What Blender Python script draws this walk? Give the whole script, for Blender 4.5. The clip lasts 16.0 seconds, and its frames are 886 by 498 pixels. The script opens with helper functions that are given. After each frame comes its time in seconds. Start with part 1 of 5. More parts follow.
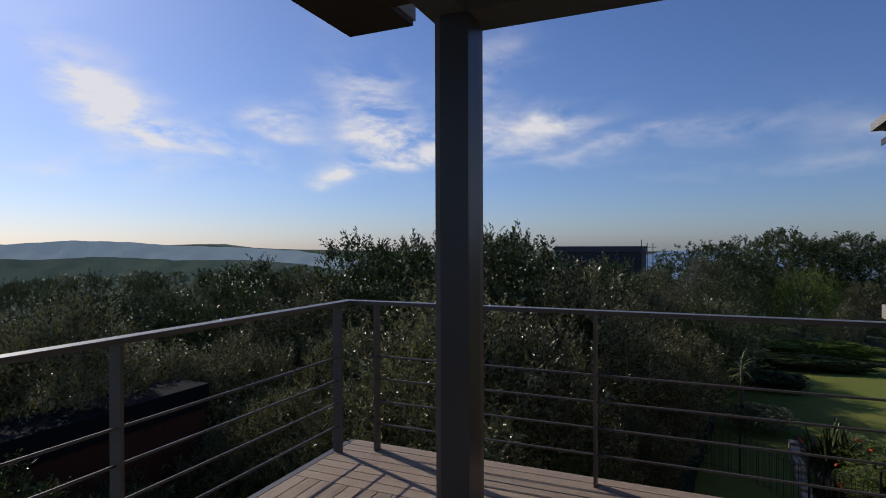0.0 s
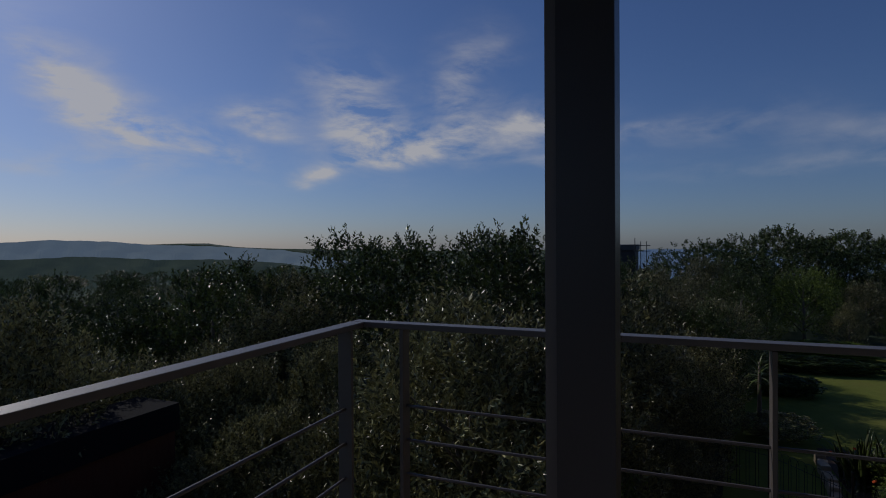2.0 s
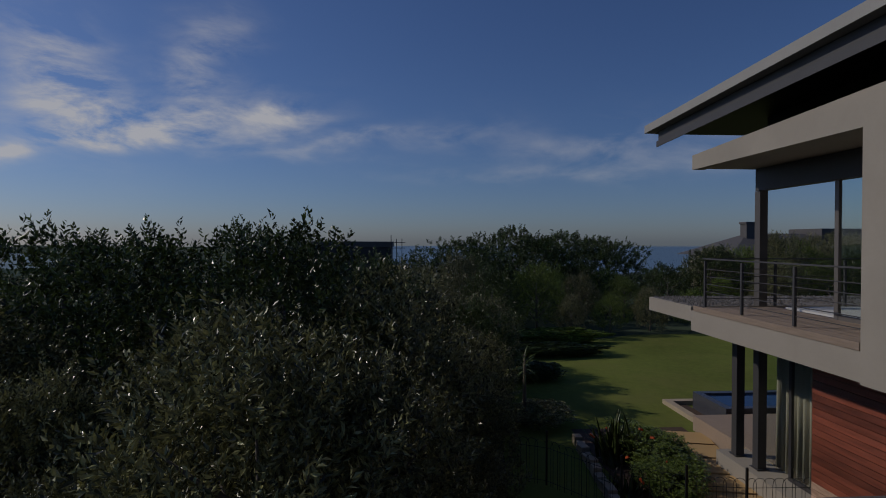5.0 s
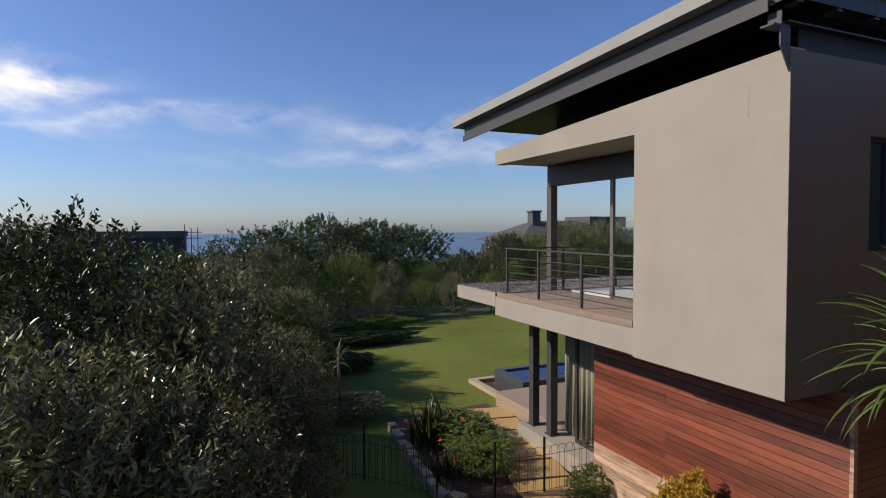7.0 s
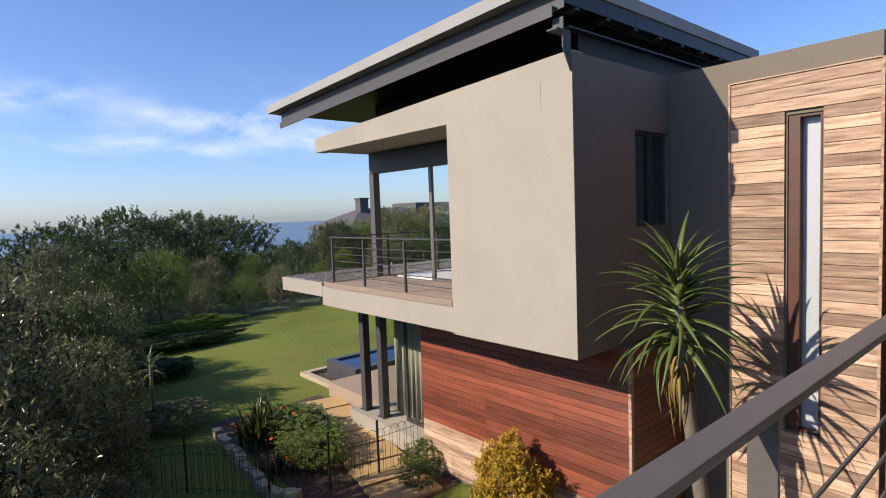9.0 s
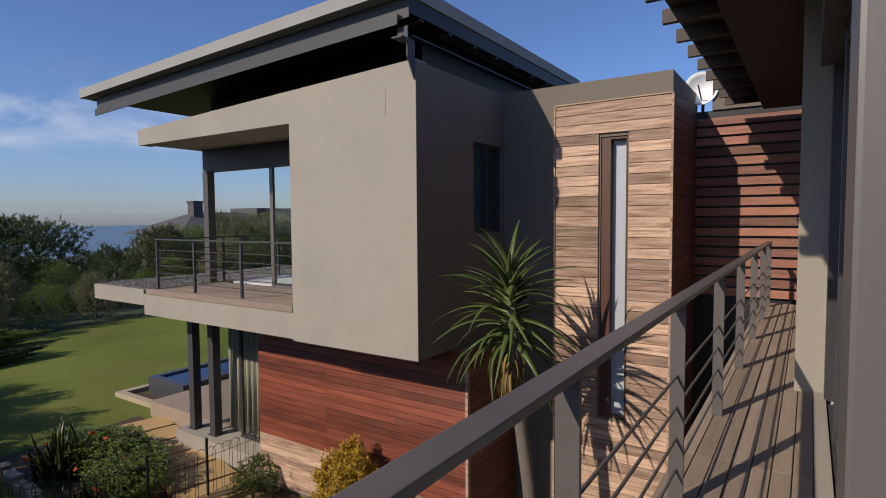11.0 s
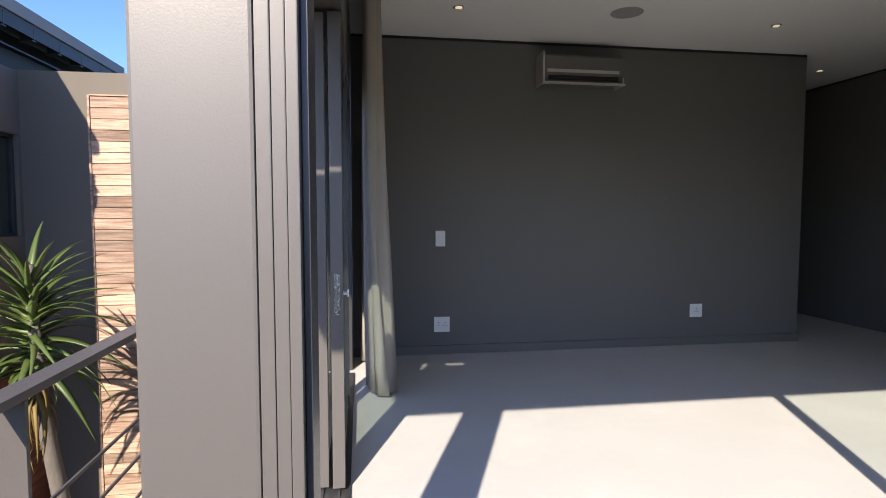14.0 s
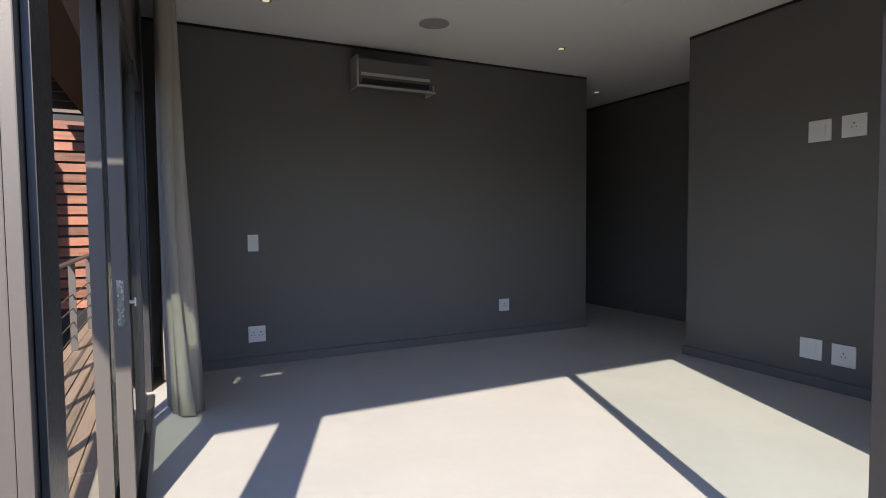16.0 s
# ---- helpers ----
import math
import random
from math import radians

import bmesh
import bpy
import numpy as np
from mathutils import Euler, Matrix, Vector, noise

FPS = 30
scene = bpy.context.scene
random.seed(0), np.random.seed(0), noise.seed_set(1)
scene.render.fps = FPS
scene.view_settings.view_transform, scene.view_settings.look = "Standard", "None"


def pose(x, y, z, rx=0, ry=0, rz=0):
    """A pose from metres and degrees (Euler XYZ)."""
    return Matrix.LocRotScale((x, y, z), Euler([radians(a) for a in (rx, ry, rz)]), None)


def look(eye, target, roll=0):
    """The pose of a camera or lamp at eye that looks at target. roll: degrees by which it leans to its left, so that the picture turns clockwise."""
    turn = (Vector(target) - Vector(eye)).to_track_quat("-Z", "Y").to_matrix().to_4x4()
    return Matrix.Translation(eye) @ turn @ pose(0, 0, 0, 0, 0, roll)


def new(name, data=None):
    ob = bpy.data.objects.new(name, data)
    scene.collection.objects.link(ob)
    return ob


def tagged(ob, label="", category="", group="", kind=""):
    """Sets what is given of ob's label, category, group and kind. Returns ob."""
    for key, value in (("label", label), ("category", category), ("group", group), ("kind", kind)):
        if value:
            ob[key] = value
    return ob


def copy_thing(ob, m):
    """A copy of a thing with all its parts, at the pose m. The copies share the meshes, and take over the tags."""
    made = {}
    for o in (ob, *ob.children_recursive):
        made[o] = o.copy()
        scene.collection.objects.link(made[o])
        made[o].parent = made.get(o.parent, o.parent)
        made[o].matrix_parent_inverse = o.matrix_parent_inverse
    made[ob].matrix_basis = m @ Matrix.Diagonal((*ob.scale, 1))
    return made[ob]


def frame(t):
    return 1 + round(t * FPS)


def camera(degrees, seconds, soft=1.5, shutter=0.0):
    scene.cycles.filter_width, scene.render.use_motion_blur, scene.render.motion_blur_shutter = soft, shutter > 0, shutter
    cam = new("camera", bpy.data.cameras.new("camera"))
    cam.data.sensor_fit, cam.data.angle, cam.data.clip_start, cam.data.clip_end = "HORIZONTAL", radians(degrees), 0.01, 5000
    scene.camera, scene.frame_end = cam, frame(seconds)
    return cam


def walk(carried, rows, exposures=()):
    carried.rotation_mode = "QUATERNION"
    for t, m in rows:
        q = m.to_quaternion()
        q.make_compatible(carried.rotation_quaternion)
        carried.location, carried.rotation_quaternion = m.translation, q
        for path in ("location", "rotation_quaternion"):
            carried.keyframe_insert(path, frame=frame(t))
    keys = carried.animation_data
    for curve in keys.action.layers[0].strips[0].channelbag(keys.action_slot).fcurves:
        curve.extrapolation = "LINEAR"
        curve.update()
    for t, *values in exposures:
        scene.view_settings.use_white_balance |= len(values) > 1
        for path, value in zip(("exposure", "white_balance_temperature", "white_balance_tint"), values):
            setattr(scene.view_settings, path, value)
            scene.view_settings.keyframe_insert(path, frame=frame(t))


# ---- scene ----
cam = camera(77.2, 16.0, soft=1.0)
PATH = [
    (0, (-0.393, 0.962, 1.303), (-1.192, 2.795, 1.294), -0.2),
    (1, (-0.708, 1.528, 1.284), (-1.461, 3.381, 1.27), -0.3),
    (1.5, (-0.923, 1.706, 1.29), (-1.674, 3.56, 1.277), -0.3),
    (3, (-1.657, 2.414, 1.254), (-2.367, 4.284, 1.24), -0.4),
    (3.5, (-1.841, 2.613, 1.243), (-2.427, 4.525, 1.227), 0.2),
    (4, (-1.945, 2.898, 1.228), (-2.371, 4.852, 1.218), -0.4),
    (4.5, (-2.073, 3.186, 1.249), (-2.266, 5.177, 1.23), -0.3),
    (5, (-2.166, 3.402, 1.289), (-2.037, 5.398, 1.262), 0.1),
    (5.2, (-2.184, 3.44, 1.296), (-1.951, 5.427, 1.271), -0.1),
    (7.3, (-2.241, 3.72, 1.409), (-1.38, 5.523, 1.326), -0.2),
    (7.5, (-2.247, 3.708, 1.412), (-1.339, 5.488, 1.326), -0.2),
    (8, (-2.224, 3.664, 1.417), (-1.196, 5.377, 1.323), -0.3),
    (8.5, (-2.188, 3.621, 1.419), (-1.047, 5.26, 1.314), -0.2),
    (8.7, (-2.176, 3.608, 1.417), (-0.965, 5.195, 1.299), -1.1),
    (10.8, (-2.122, 3.587, 1.32), (-0.495, 4.746, 1.211), -0.4),
    (11, (-2.128, 3.575, 1.319), (-0.462, 4.676, 1.209), -0.4),
    (11.5, (-2.129, 3.542, 1.338), (-0.368, 4.483, 1.22), -0.5),
    (12, (-2.175, 3.481, 1.367), (-0.323, 4.227, 1.235), -0.5),
    (12.5, (-2.257, 3.4, 1.405), (-0.323, 3.892, 1.266), -0.2),
    (13, (-2.321, 3.321, 1.433), (-0.332, 3.479, 1.291), 0.2),
    (13.5, (-2.341, 3.271, 1.412), (-0.348, 3.168, 1.28), 0.1),
    (14, (-2.318, 3.21, 1.384), (-0.344, 2.916, 1.261), 0.0),
    (14.5, (-2.281, 3.199, 1.362), (-0.341, 2.728, 1.247), -0.0),
    (15, (-2.29, 3.181, 1.349), (-0.394, 2.555, 1.241), -0.2),
    (15.5, (-2.315, 3.169, 1.344), (-0.472, 2.399, 1.24), -0.3),
    (16, (-2.321, 3.134, 1.338), (-0.531, 2.249, 1.238), -0.5),
]
# seconds, stops, kelvin and tint of the picture on the way
EXPOSURES = [(0, -0.5, 6500, 10), (1.0, -1.0, 6400, 10), (2.0, -1.5, 6250, 10), (3.0, -1.8, 6200, 10), (4.0, -1.8, 6200, 10), (5.2, -1.35, 6350, 10), (7.3, 0.2, 6950, 10), (8.0, 0.42, 7000, 10), (8.7, 0.66, 6950, 10), (10.8, -0.1, 6750, 10), (12.0, 0.1, 6750, 10), (13.0, 0.9, 6500, 10), (13.6, 1.12, 6500, 10), (14.3, 1.15, 6500, 10), (15.2, 1.0, 6500, 10), (16.0, 0.95, 6500, 10)]
walk(cam, [(t, look(eye, target, roll)) for t, eye, target, roll in PATH], EXPOSURES)

# ---------------- light ----------------
SUN_AZ, SUN_EL = radians(-69.4), radians(33.2)      # clockwise from +Y; above the horizon
world = bpy.data.worlds.new("sky")
scene.world = world
world.use_nodes = True
wn, wl = world.node_tree.nodes, world.node_tree.links
wn.clear()


def wnode(kind, **props):
    n = wn.new(kind)
    for k, v in props.items():
        if k == "operation":
            n.operation = v
        elif k == "blend":
            n.data_type = v
    return n


def wmath(op, a, b=None, c=None):
    n = wn.new("ShaderNodeMath")
    n.operation = op
    for i, v in enumerate((a, b, c)):
        if v is None:
            continue
        if isinstance(v, (int, float)):
            n.inputs[i].default_value = v
        else:
            wl.new(v, n.inputs[i])
    return n.outputs[0]


def build_sky():
    out = wn.new("ShaderNodeOutputWorld")
    bg = wn.new("ShaderNodeBackground")
    sky = wn.new("ShaderNodeTexSky")
    sky.sky_type = "NISHITA"
    sky.sun_disc = False
    sky.sun_elevation, sky.sun_rotation = SUN_EL, SUN_AZ
    sky.altitude = 0
    sky.air_density, sky.dust_density, sky.ozone_density = 1.0, 0.6, 5.0
    tc = wn.new("ShaderNodeTexCoord")
    sep = wn.new("ShaderNodeSeparateXYZ")
    wl.new(tc.outputs["Generated"], sep.inputs[0])
    x, y, z = sep.outputs
    az = wmath("MULTIPLY", wmath("ARCTAN2", x, y), 57.2958)
    el = wmath("MULTIPLY", wmath("ARCSINE", z), 57.2958)
    comb = wn.new("ShaderNodeCombineXYZ")
    wl.new(wmath("MULTIPLY", az, 0.055), comb.inputs[0])
    wl.new(wmath("MULTIPLY", el, 0.14), comb.inputs[1])
    warp = wn.new("ShaderNodeTexNoise")
    warp.inputs["Scale"].default_value, warp.inputs["Detail"].default_value = 1.6, 4
    wl.new(comb.outputs[0], warp.inputs["Vector"])
    wsep = wn.new("ShaderNodeSeparateXYZ")
    wl.new(warp.outputs["Color"], wsep.inputs[0])
    fib = wn.new("ShaderNodeTexNoise")
    fib.inputs["Scale"].default_value, fib.inputs["Detail"].default_value = 2.2, 10
    fib.inputs["Roughness"].default_value, fib.inputs["Distortion"].default_value = 0.6, 0.3
    wl.new(comb.outputs[0], fib.inputs["Vector"])
    waz = wmath("ADD", az, wmath("MULTIPLY", wmath("SUBTRACT", wsep.outputs[0], 0.5), 9.0))
    wel = wmath("ADD", el, wmath("MULTIPLY", wmath("SUBTRACT", wsep.outputs[1], 0.5), 7.0))
    total = None
    # drifting cirrus: azimuth, elevation, half width, half height, slant, weight
    for a, e, sa, se, k, w in [(a, e, sa * 1.3, se * 1.35, k, w) for a, e, sa, se, k, w in CLOUDS]:
        da = wmath("SUBTRACT", waz, a)
        de = wmath("SUBTRACT", wmath("SUBTRACT", wel, e), wmath("MULTIPLY", da, k))
        q = wmath("ADD", wmath("POWER", wmath("DIVIDE", da, sa), 2.0), wmath("POWER", wmath("DIVIDE", de, se), 2.0))
        g = wmath("MULTIPLY", wmath("EXPONENT", wmath("MULTIPLY", q, -1.0)), w)
        total = g if total is None else wmath("ADD", total, g)
    dens = wmath("MULTIPLY", total, wmath("MULTIPLY", wmath("SUBTRACT", fib.outputs["Fac"], 0.385), 4.9))
    dens = wmath("MINIMUM", wmath("MAXIMUM", dens, 0.0), 0.85)
    mix = wn.new("ShaderNodeMixRGB")
    wl.new(dens, mix.inputs[0])
    tint = wn.new("ShaderNodeMixRGB")
    tint.blend_type = "MULTIPLY"
    tint.inputs[0].default_value = 1.0
    tint.inputs[2].default_value = (0.80, 0.87, 1.13, 1)
    wl.new(sky.outputs[0], tint.inputs[1])
    wl.new(tint.outputs[0], mix.inputs[1])
    mix.inputs[2].default_value = (9.6, 9.3, 9.3, 1)
    wl.new(mix.outputs[0], bg.inputs[0])
    bg.inputs[1].default_value = 0.115
    wl.new(bg.outputs[0], out.inputs[0])


CLOUDS = [(-57, 14.6, 2.6, 1.6, -0.55, 0.9), (-53, 12.3, 3.4, 2.6, -0.55, 1.0), (-47.5, 10.2, 4.0, 1.0, -0.25, 0.9), (-41.2, 12.3, 2.6, 0.9, -0.1, 0.9),
          (-30.5, 12.8, 3.4, 3.0, -0.45, 1.0), (-21, 11.4, 6.5, 1.5, 0.12, 1.0), (-11.5, 12.4, 3.0, 0.9, 0.05, 0.5), (-19.5, 17.0, 2.4, 2.6, 0.5, 0.55), (-33.8, 7.4, 1.7, 0.55, 0, 0.8),
          (-9, 9.5, 5.5, 0.7, 0.12, 0.35), (2.8, 10.9, 5.4, 1.1, 0.16, 0.2), (19, 10.0, 7.0, 1.3, 0.05, 0.26), (15, 6.9, 11.0, 0.6, 0.0, 0.2), (30, 8, 7, 1.2, 0, 0.2), (-56, 7.6, 5.0, 0.8, 0, 0.4), (-27, 9.0, 5, .9, .1, .7)]
build_sky()
sun_data = bpy.data.lights.new("sun", "SUN")
sun_data.energy, sun_data.angle, sun_data.color = 4.2, radians(0.53), (1.0, 0.905, 0.785)
sun = new("sun", sun_data)
s_dir = Vector((math.sin(SUN_AZ) * math.cos(SUN_EL), math.cos(SUN_AZ) * math.cos(SUN_EL), math.sin(SUN_EL)))
sun.matrix_world = look(s_dir * 60, (0, 0, 0))


# ---------------- materials ----------------
def material(name, color, rough=0.6, metal=0.0, vary=0.12, scale=4.0, fine=60.0, bump=0.0, bump_scale=80.0, stretch=(1, 1, 1), spec=0.5,
             stain=None, per_object=0.0, island=0.0, coat=0.0, noise_detail=5):
    """A node material: base colour varied at two scales, fine relief, optional stains and per-piece variation."""
    m = bpy.data.materials.new(name)
    m.use_nodes = True
    n, l = m.node_tree.nodes, m.node_tree.links
    b = n["Principled BSDF"]
    b.inputs["Metallic"].default_value = metal
    b.inputs["Specular IOR Level"].default_value = spec
    if coat:
        b.inputs["Coat Weight"].default_value = coat
    tc = n.new("ShaderNodeTexCoord")
    mp = n.new("ShaderNodeMapping")
    mp.inputs["Scale"].default_value = stretch
    l.new(tc.outputs["Object"], mp.inputs[0])
    vec = mp.outputs[0]
    if per_object:
        info = n.new("ShaderNodeObjectInfo")
        off = n.new("ShaderNodeVectorMath")
        off.operation = "ADD"
        sc = n.new("ShaderNodeMath")
        sc.operation = "MULTIPLY"
        sc.inputs[1].default_value = 37.0
        l.new(info.outputs["Random"], sc.inputs[0])
        l.new(vec, off.inputs[0])
        l.new(sc.outputs[0], off.inputs[1])
        vec = off.outputs[0]
    big, small = n.new("ShaderNodeTexNoise"), n.new("ShaderNodeTexNoise")
    big.inputs["Scale"].default_value, small.inputs["Scale"].default_value = scale, fine
    big.inputs["Detail"].default_value = small.inputs["Detail"].default_value = noise_detail
    l.new(vec, big.inputs["Vector"])
    l.new(vec, small.inputs["Vector"])

    def ma(op, a, bb):
        k = n.new("ShaderNodeMath")
        k.operation = op
        for i, v in enumerate((a, bb)):
            if isinstance(v, (int, float)):
                k.inputs[i].default_value = v
            else:
                l.new(v, k.inputs[i])
        return k.outputs[0]
    f = ma("ADD", ma("MULTIPLY", ma("SUBTRACT", big.outputs["Fac"], 0.5), 2.4 * vary), ma("MULTIPLY", ma("SUBTRACT", small.outputs["Fac"], 0.5), 1.6 * vary))
    if per_object:
        f = ma("ADD", f, ma("MULTIPLY", ma("SUBTRACT", info.outputs["Random"], 0.5), per_object))
    if island:
        geo = n.new("ShaderNodeNewGeometry")
        f = ma("ADD", f, ma("MULTIPLY", ma("SUBTRACT", geo.outputs["Random Per Island"], 0.5), island))
    val = ma("MAXIMUM", ma("ADD", f, 1.0), 0.15)
    mul = n.new("ShaderNodeVectorMath")
    mul.operation = "SCALE"
    mul.inputs[0].default_value = color
    l.new(val, mul.inputs["Scale"])
    col = mul.outputs[0]
    if stain:
        sc_color, sc_scale, amount = stain
        st = n.new("ShaderNodeTexNoise")
        st.inputs["Scale"].default_value, st.inputs["Detail"].default_value, st.inputs["Roughness"].default_value = sc_scale, 8, 0.65
        l.new(vec, st.inputs["Vector"])
        ramp = n.new("ShaderNodeValToRGB")
        ramp.color_ramp.elements[0].position, ramp.color_ramp.elements[1].position = 0.46, 0.70
        l.new(st.outputs["Fac"], ramp.inputs[0])
        mx = n.new("ShaderNodeMixRGB")
        l.new(ma("MULTIPLY", ramp.outputs[0], amount), mx.inputs[0])
        l.new(col, mx.inputs[1])
        mx.inputs[2].default_value = (*sc_color, 1)
        col = mx.outputs[0]
    l.new(col, b.inputs["Base Color"])
    l.new(ma("ADD", ma("MULTIPLY", ma("SUBTRACT", small.outputs["Fac"], 0.5), 0.25), rough), b.inputs["Roughness"])
    if bump:
        bn = n.new("ShaderNodeTexNoise")
        bn.inputs["Scale"].default_value, bn.inputs["Detail"].default_value = bump_scale, 6
        l.new(vec, bn.inputs["Vector"])
        bp = n.new("ShaderNodeBump")
        bp.inputs["Strength"].default_value, bp.inputs["Distance"].default_value = bump, 0.01
        l.new(bn.outputs["Fac"], bp.inputs["Height"])
        l.new(bp.outputs[0], b.inputs["Normal"])
    return m


def glass(name, tint=(0.93, 0.97, 0.95), rough=0.0, mixed=0.12):
    """Thin window glass: clear with a reflecting share that grows towards grazing angles."""
    m = bpy.data.materials.new(name)
    m.use_nodes = True
    n, l = m.node_tree.nodes, m.node_tree.links
    n.clear()
    out, mix = n.new("ShaderNodeOutputMaterial"), n.new("ShaderNodeMixShader")
    tr, gl, fr = n.new("ShaderNodeBsdfTransparent"), n.new("ShaderNodeBsdfGlossy"), n.new("ShaderNodeLayerWeight")
    pw, ad = n.new("ShaderNodeMath"), n.new("ShaderNodeMath")
    pw.operation, ad.operation = "POWER", "MULTIPLY_ADD"
    pw.inputs[1].default_value, ad.inputs[1].default_value, ad.inputs[2].default_value = 5.0, 0.9, 0.045
    tr.inputs[0].default_value = (*tint, 1)
    gl.inputs["Roughness"].default_value = rough
    fr.inputs[0].default_value = 0.5
    l.new(fr.outputs["Facing"], pw.inputs[0])
    l.new(pw.outputs[0], ad.inputs[0])
    l.new(ad.outputs[0], mix.inputs[0])
    l.new(tr.outputs[0], mix.inputs[1])
    l.new(gl.outputs[0], mix.inputs[2])
    l.new(mix.outputs[0], out.inputs[0])
    return m


def leaf_material(name, color, gloss=0.35, trans=0.35, island=0.7, back=(0.3, 0.34, 0.26)):
    m = bpy.data.materials.new(name)
    m.use_nodes = True
    n, l = m.node_tree.nodes, m.node_tree.links
    b = n["Principled BSDF"]
    geo = n.new("ShaderNodeNewGeometry")
    info = n.new("ShaderNodeObjectInfo")
    ramp = n.new("ShaderNodeValToRGB")
    c = color
    ramp.color_ramp.elements[0].color = (c[0] * (1 - island), c[1] * (1 - island), c[2] * (1 - island), 1)
    ramp.color_ramp.elements[1].color = (c[0] * (1 + island) * 1.15, c[1] * (1 + island), c[2] * (1 + island * 0.5), 1)
    l.new(geo.outputs["Random Per Island"], ramp.inputs[0])
    hs = n.new("ShaderNodeHueSaturation")
    mp = n.new("ShaderNodeMapRange")
    mp.inputs[3].default_value, mp.inputs[4].default_value = 0.8, 1.25
    l.new(info.outputs["Random"], mp.inputs[0])
    l.new(mp.outputs[0], hs.inputs["Value"])
    l.new(ramp.outputs[0], hs.inputs["Color"])
    l.new(hs.outputs[0], b.inputs["Base Color"])
    b.inputs["Roughness"].default_value = gloss
    b.inputs["Specular IOR Level"].default_value = 0.4
    tl, mx = n.new("ShaderNodeBsdfTranslucent"), n.new("ShaderNodeMixShader")
    l.new(hs.outputs[0], tl.inputs[0])
    mx.inputs[0].default_value = trans
    l.new(b.outputs[0], mx.inputs[1])
    l.new(tl.outputs[0], mx.inputs[2])
    l.new(mx.outputs[0], n["Material Output"].inputs[0])
    return m


M_PLASTER = material("taupe_plaster", (0.335, 0.297, 0.245), 0.85, vary=0.07, scale=0.9, fine=30, bump=0.25, bump_scale=120, stain=((0.25, 0.225, 0.19), 0.8, 0.35))
# brown tower plaster, darkened further for the shade on the court wall
M_TOWER = material("brown_shade_plaster", (0.165, 0.138, 0.107), 0.85, vary=0.08, scale=0.9, fine=30, bump=0.25, bump_scale=120)
M_FASCIA = material("grey_concrete_fascia", (0.30, 0.29, 0.27), 0.8, vary=0.1, scale=1.5, fine=40, bump=0.2)
M_STEEL = material("painted_brown_grey_steel", (0.085, 0.076, 0.070), 0.45, metal=0.0, vary=0.08, scale=3, fine=90, bump=0.05, bump_scale=200)
M_DARKSTEEL = material("dark_steel_beam", (0.050, 0.048, 0.050), 0.6, vary=0.12, scale=2, fine=60, bump=0.08)
M_RAIL = material("rail_steel", (0.105, 0.092, 0.084), 0.4, vary=0.1, scale=5, fine=120, bump=0.06, bump_scale=260)
M_ALU = material("taupe_aluminium", (0.135, 0.121, 0.11), 0.42, metal=0.15, vary=0.05, scale=2.0, fine=150, bump=0.03, bump_scale=300)
M_ALUDARK = material("dark_aluminium", (0.055, 0.053, 0.056), 0.35, metal=0.2, vary=0.08, scale=2, fine=120)
M_DECK = material("weathered_deck_timber", (0.30, 0.225, 0.165), 0.75, vary=0.22, scale=2.5, fine=45, bump=0.5, bump_scale=60, stretch=(1, 14, 14), per_object=0.35)
M_DECKY = material("weathered_deck_timber_b", (0.30, 0.225, 0.165), 0.75, vary=0.22, scale=2.5, fine=45, bump=0.5, bump_scale=60, stretch=(14, 1, 14), per_object=0.35)
M_REDWOOD = material("oiled_red_timber", (0.215, 0.058, 0.032), 0.38, vary=0.5, scale=1.6, fine=30, bump=0.4, bump_scale=40, stretch=(14, 1, 14), per_object=0.8,
                     stain=((0.075, 0.018, 0.010), 1.3, 0.5))
M_GREYWOOD = material("sun_bleached_timber", (0.49, 0.325, 0.225), 0.65, vary=0.5, scale=1.8, fine=34, bump=0.45, bump_scale=40, stretch=(14, 1, 14), per_object=1.0,
                      stain=((0.17, 0.075, 0.04), 1.6, 0.9))
# red timber for faces in shade, with the shade put into the colour
M_SHADEWOOD = material("shade_dark_red_timber", (0.15, 0.050, 0.030), 0.55, vary=0.45, scale=1.6, fine=30, bump=0.35, bump_scale=40, stretch=(14, 1, 14), per_object=0.5)
# lighter copy of the timber for the sunlit screen
M_SCREEN = material("red_brown_screen_timber", (0.26, 0.105, 0.065), 0.55, vary=0.5, scale=1.6, fine=30, bump=0.35, bump_scale=40, stretch=(14, 1, 14), per_object=0.9)
M_FLOOR = material("pale_screed_floor", (0.60, 0.58, 0.548), 0.5, vary=0.06, scale=0.8, fine=14, bump=0.08, bump_scale=25, stain=((0.68, 0.66, 0.625), 1.4, 0.5))
M_ROOMWALL = material("charcoal_wall_paint", (0.135, 0.131, 0.124), 0.75, vary=0.05, scale=0.8, fine=50, bump=0.1, bump_scale=150)
M_CEIL = material("white_ceiling", (0.80, 0.785, 0.76), 0.9, vary=0.03, scale=0.8, fine=40)
M_PALE = material("pale_metal_trim", (0.48, 0.46, 0.43), 0.4, metal=0.2, vary=0.04)
M_WHITE = material("white_plastic", (0.78, 0.78, 0.77), 0.35, vary=0.02)
# black parts, and painted shade under the wing roof, ceiling and behind slats
M_BLACK = material("black_parts_and_shade", (0.012, 0.012, 0.013), 0.5, vary=0.1)
M_CHROME = material("brushed_steel", (0.62, 0.61, 0.59), 0.25, metal=1.0, vary=0.05)
M_CURTAIN = material("grey_linen_curtain", (0.34, 0.305, 0.265), 0.9, vary=0.08, scale=3, fine=200, bump=0.3, bump_scale=500)
M_GLASS = glass("window_glass")
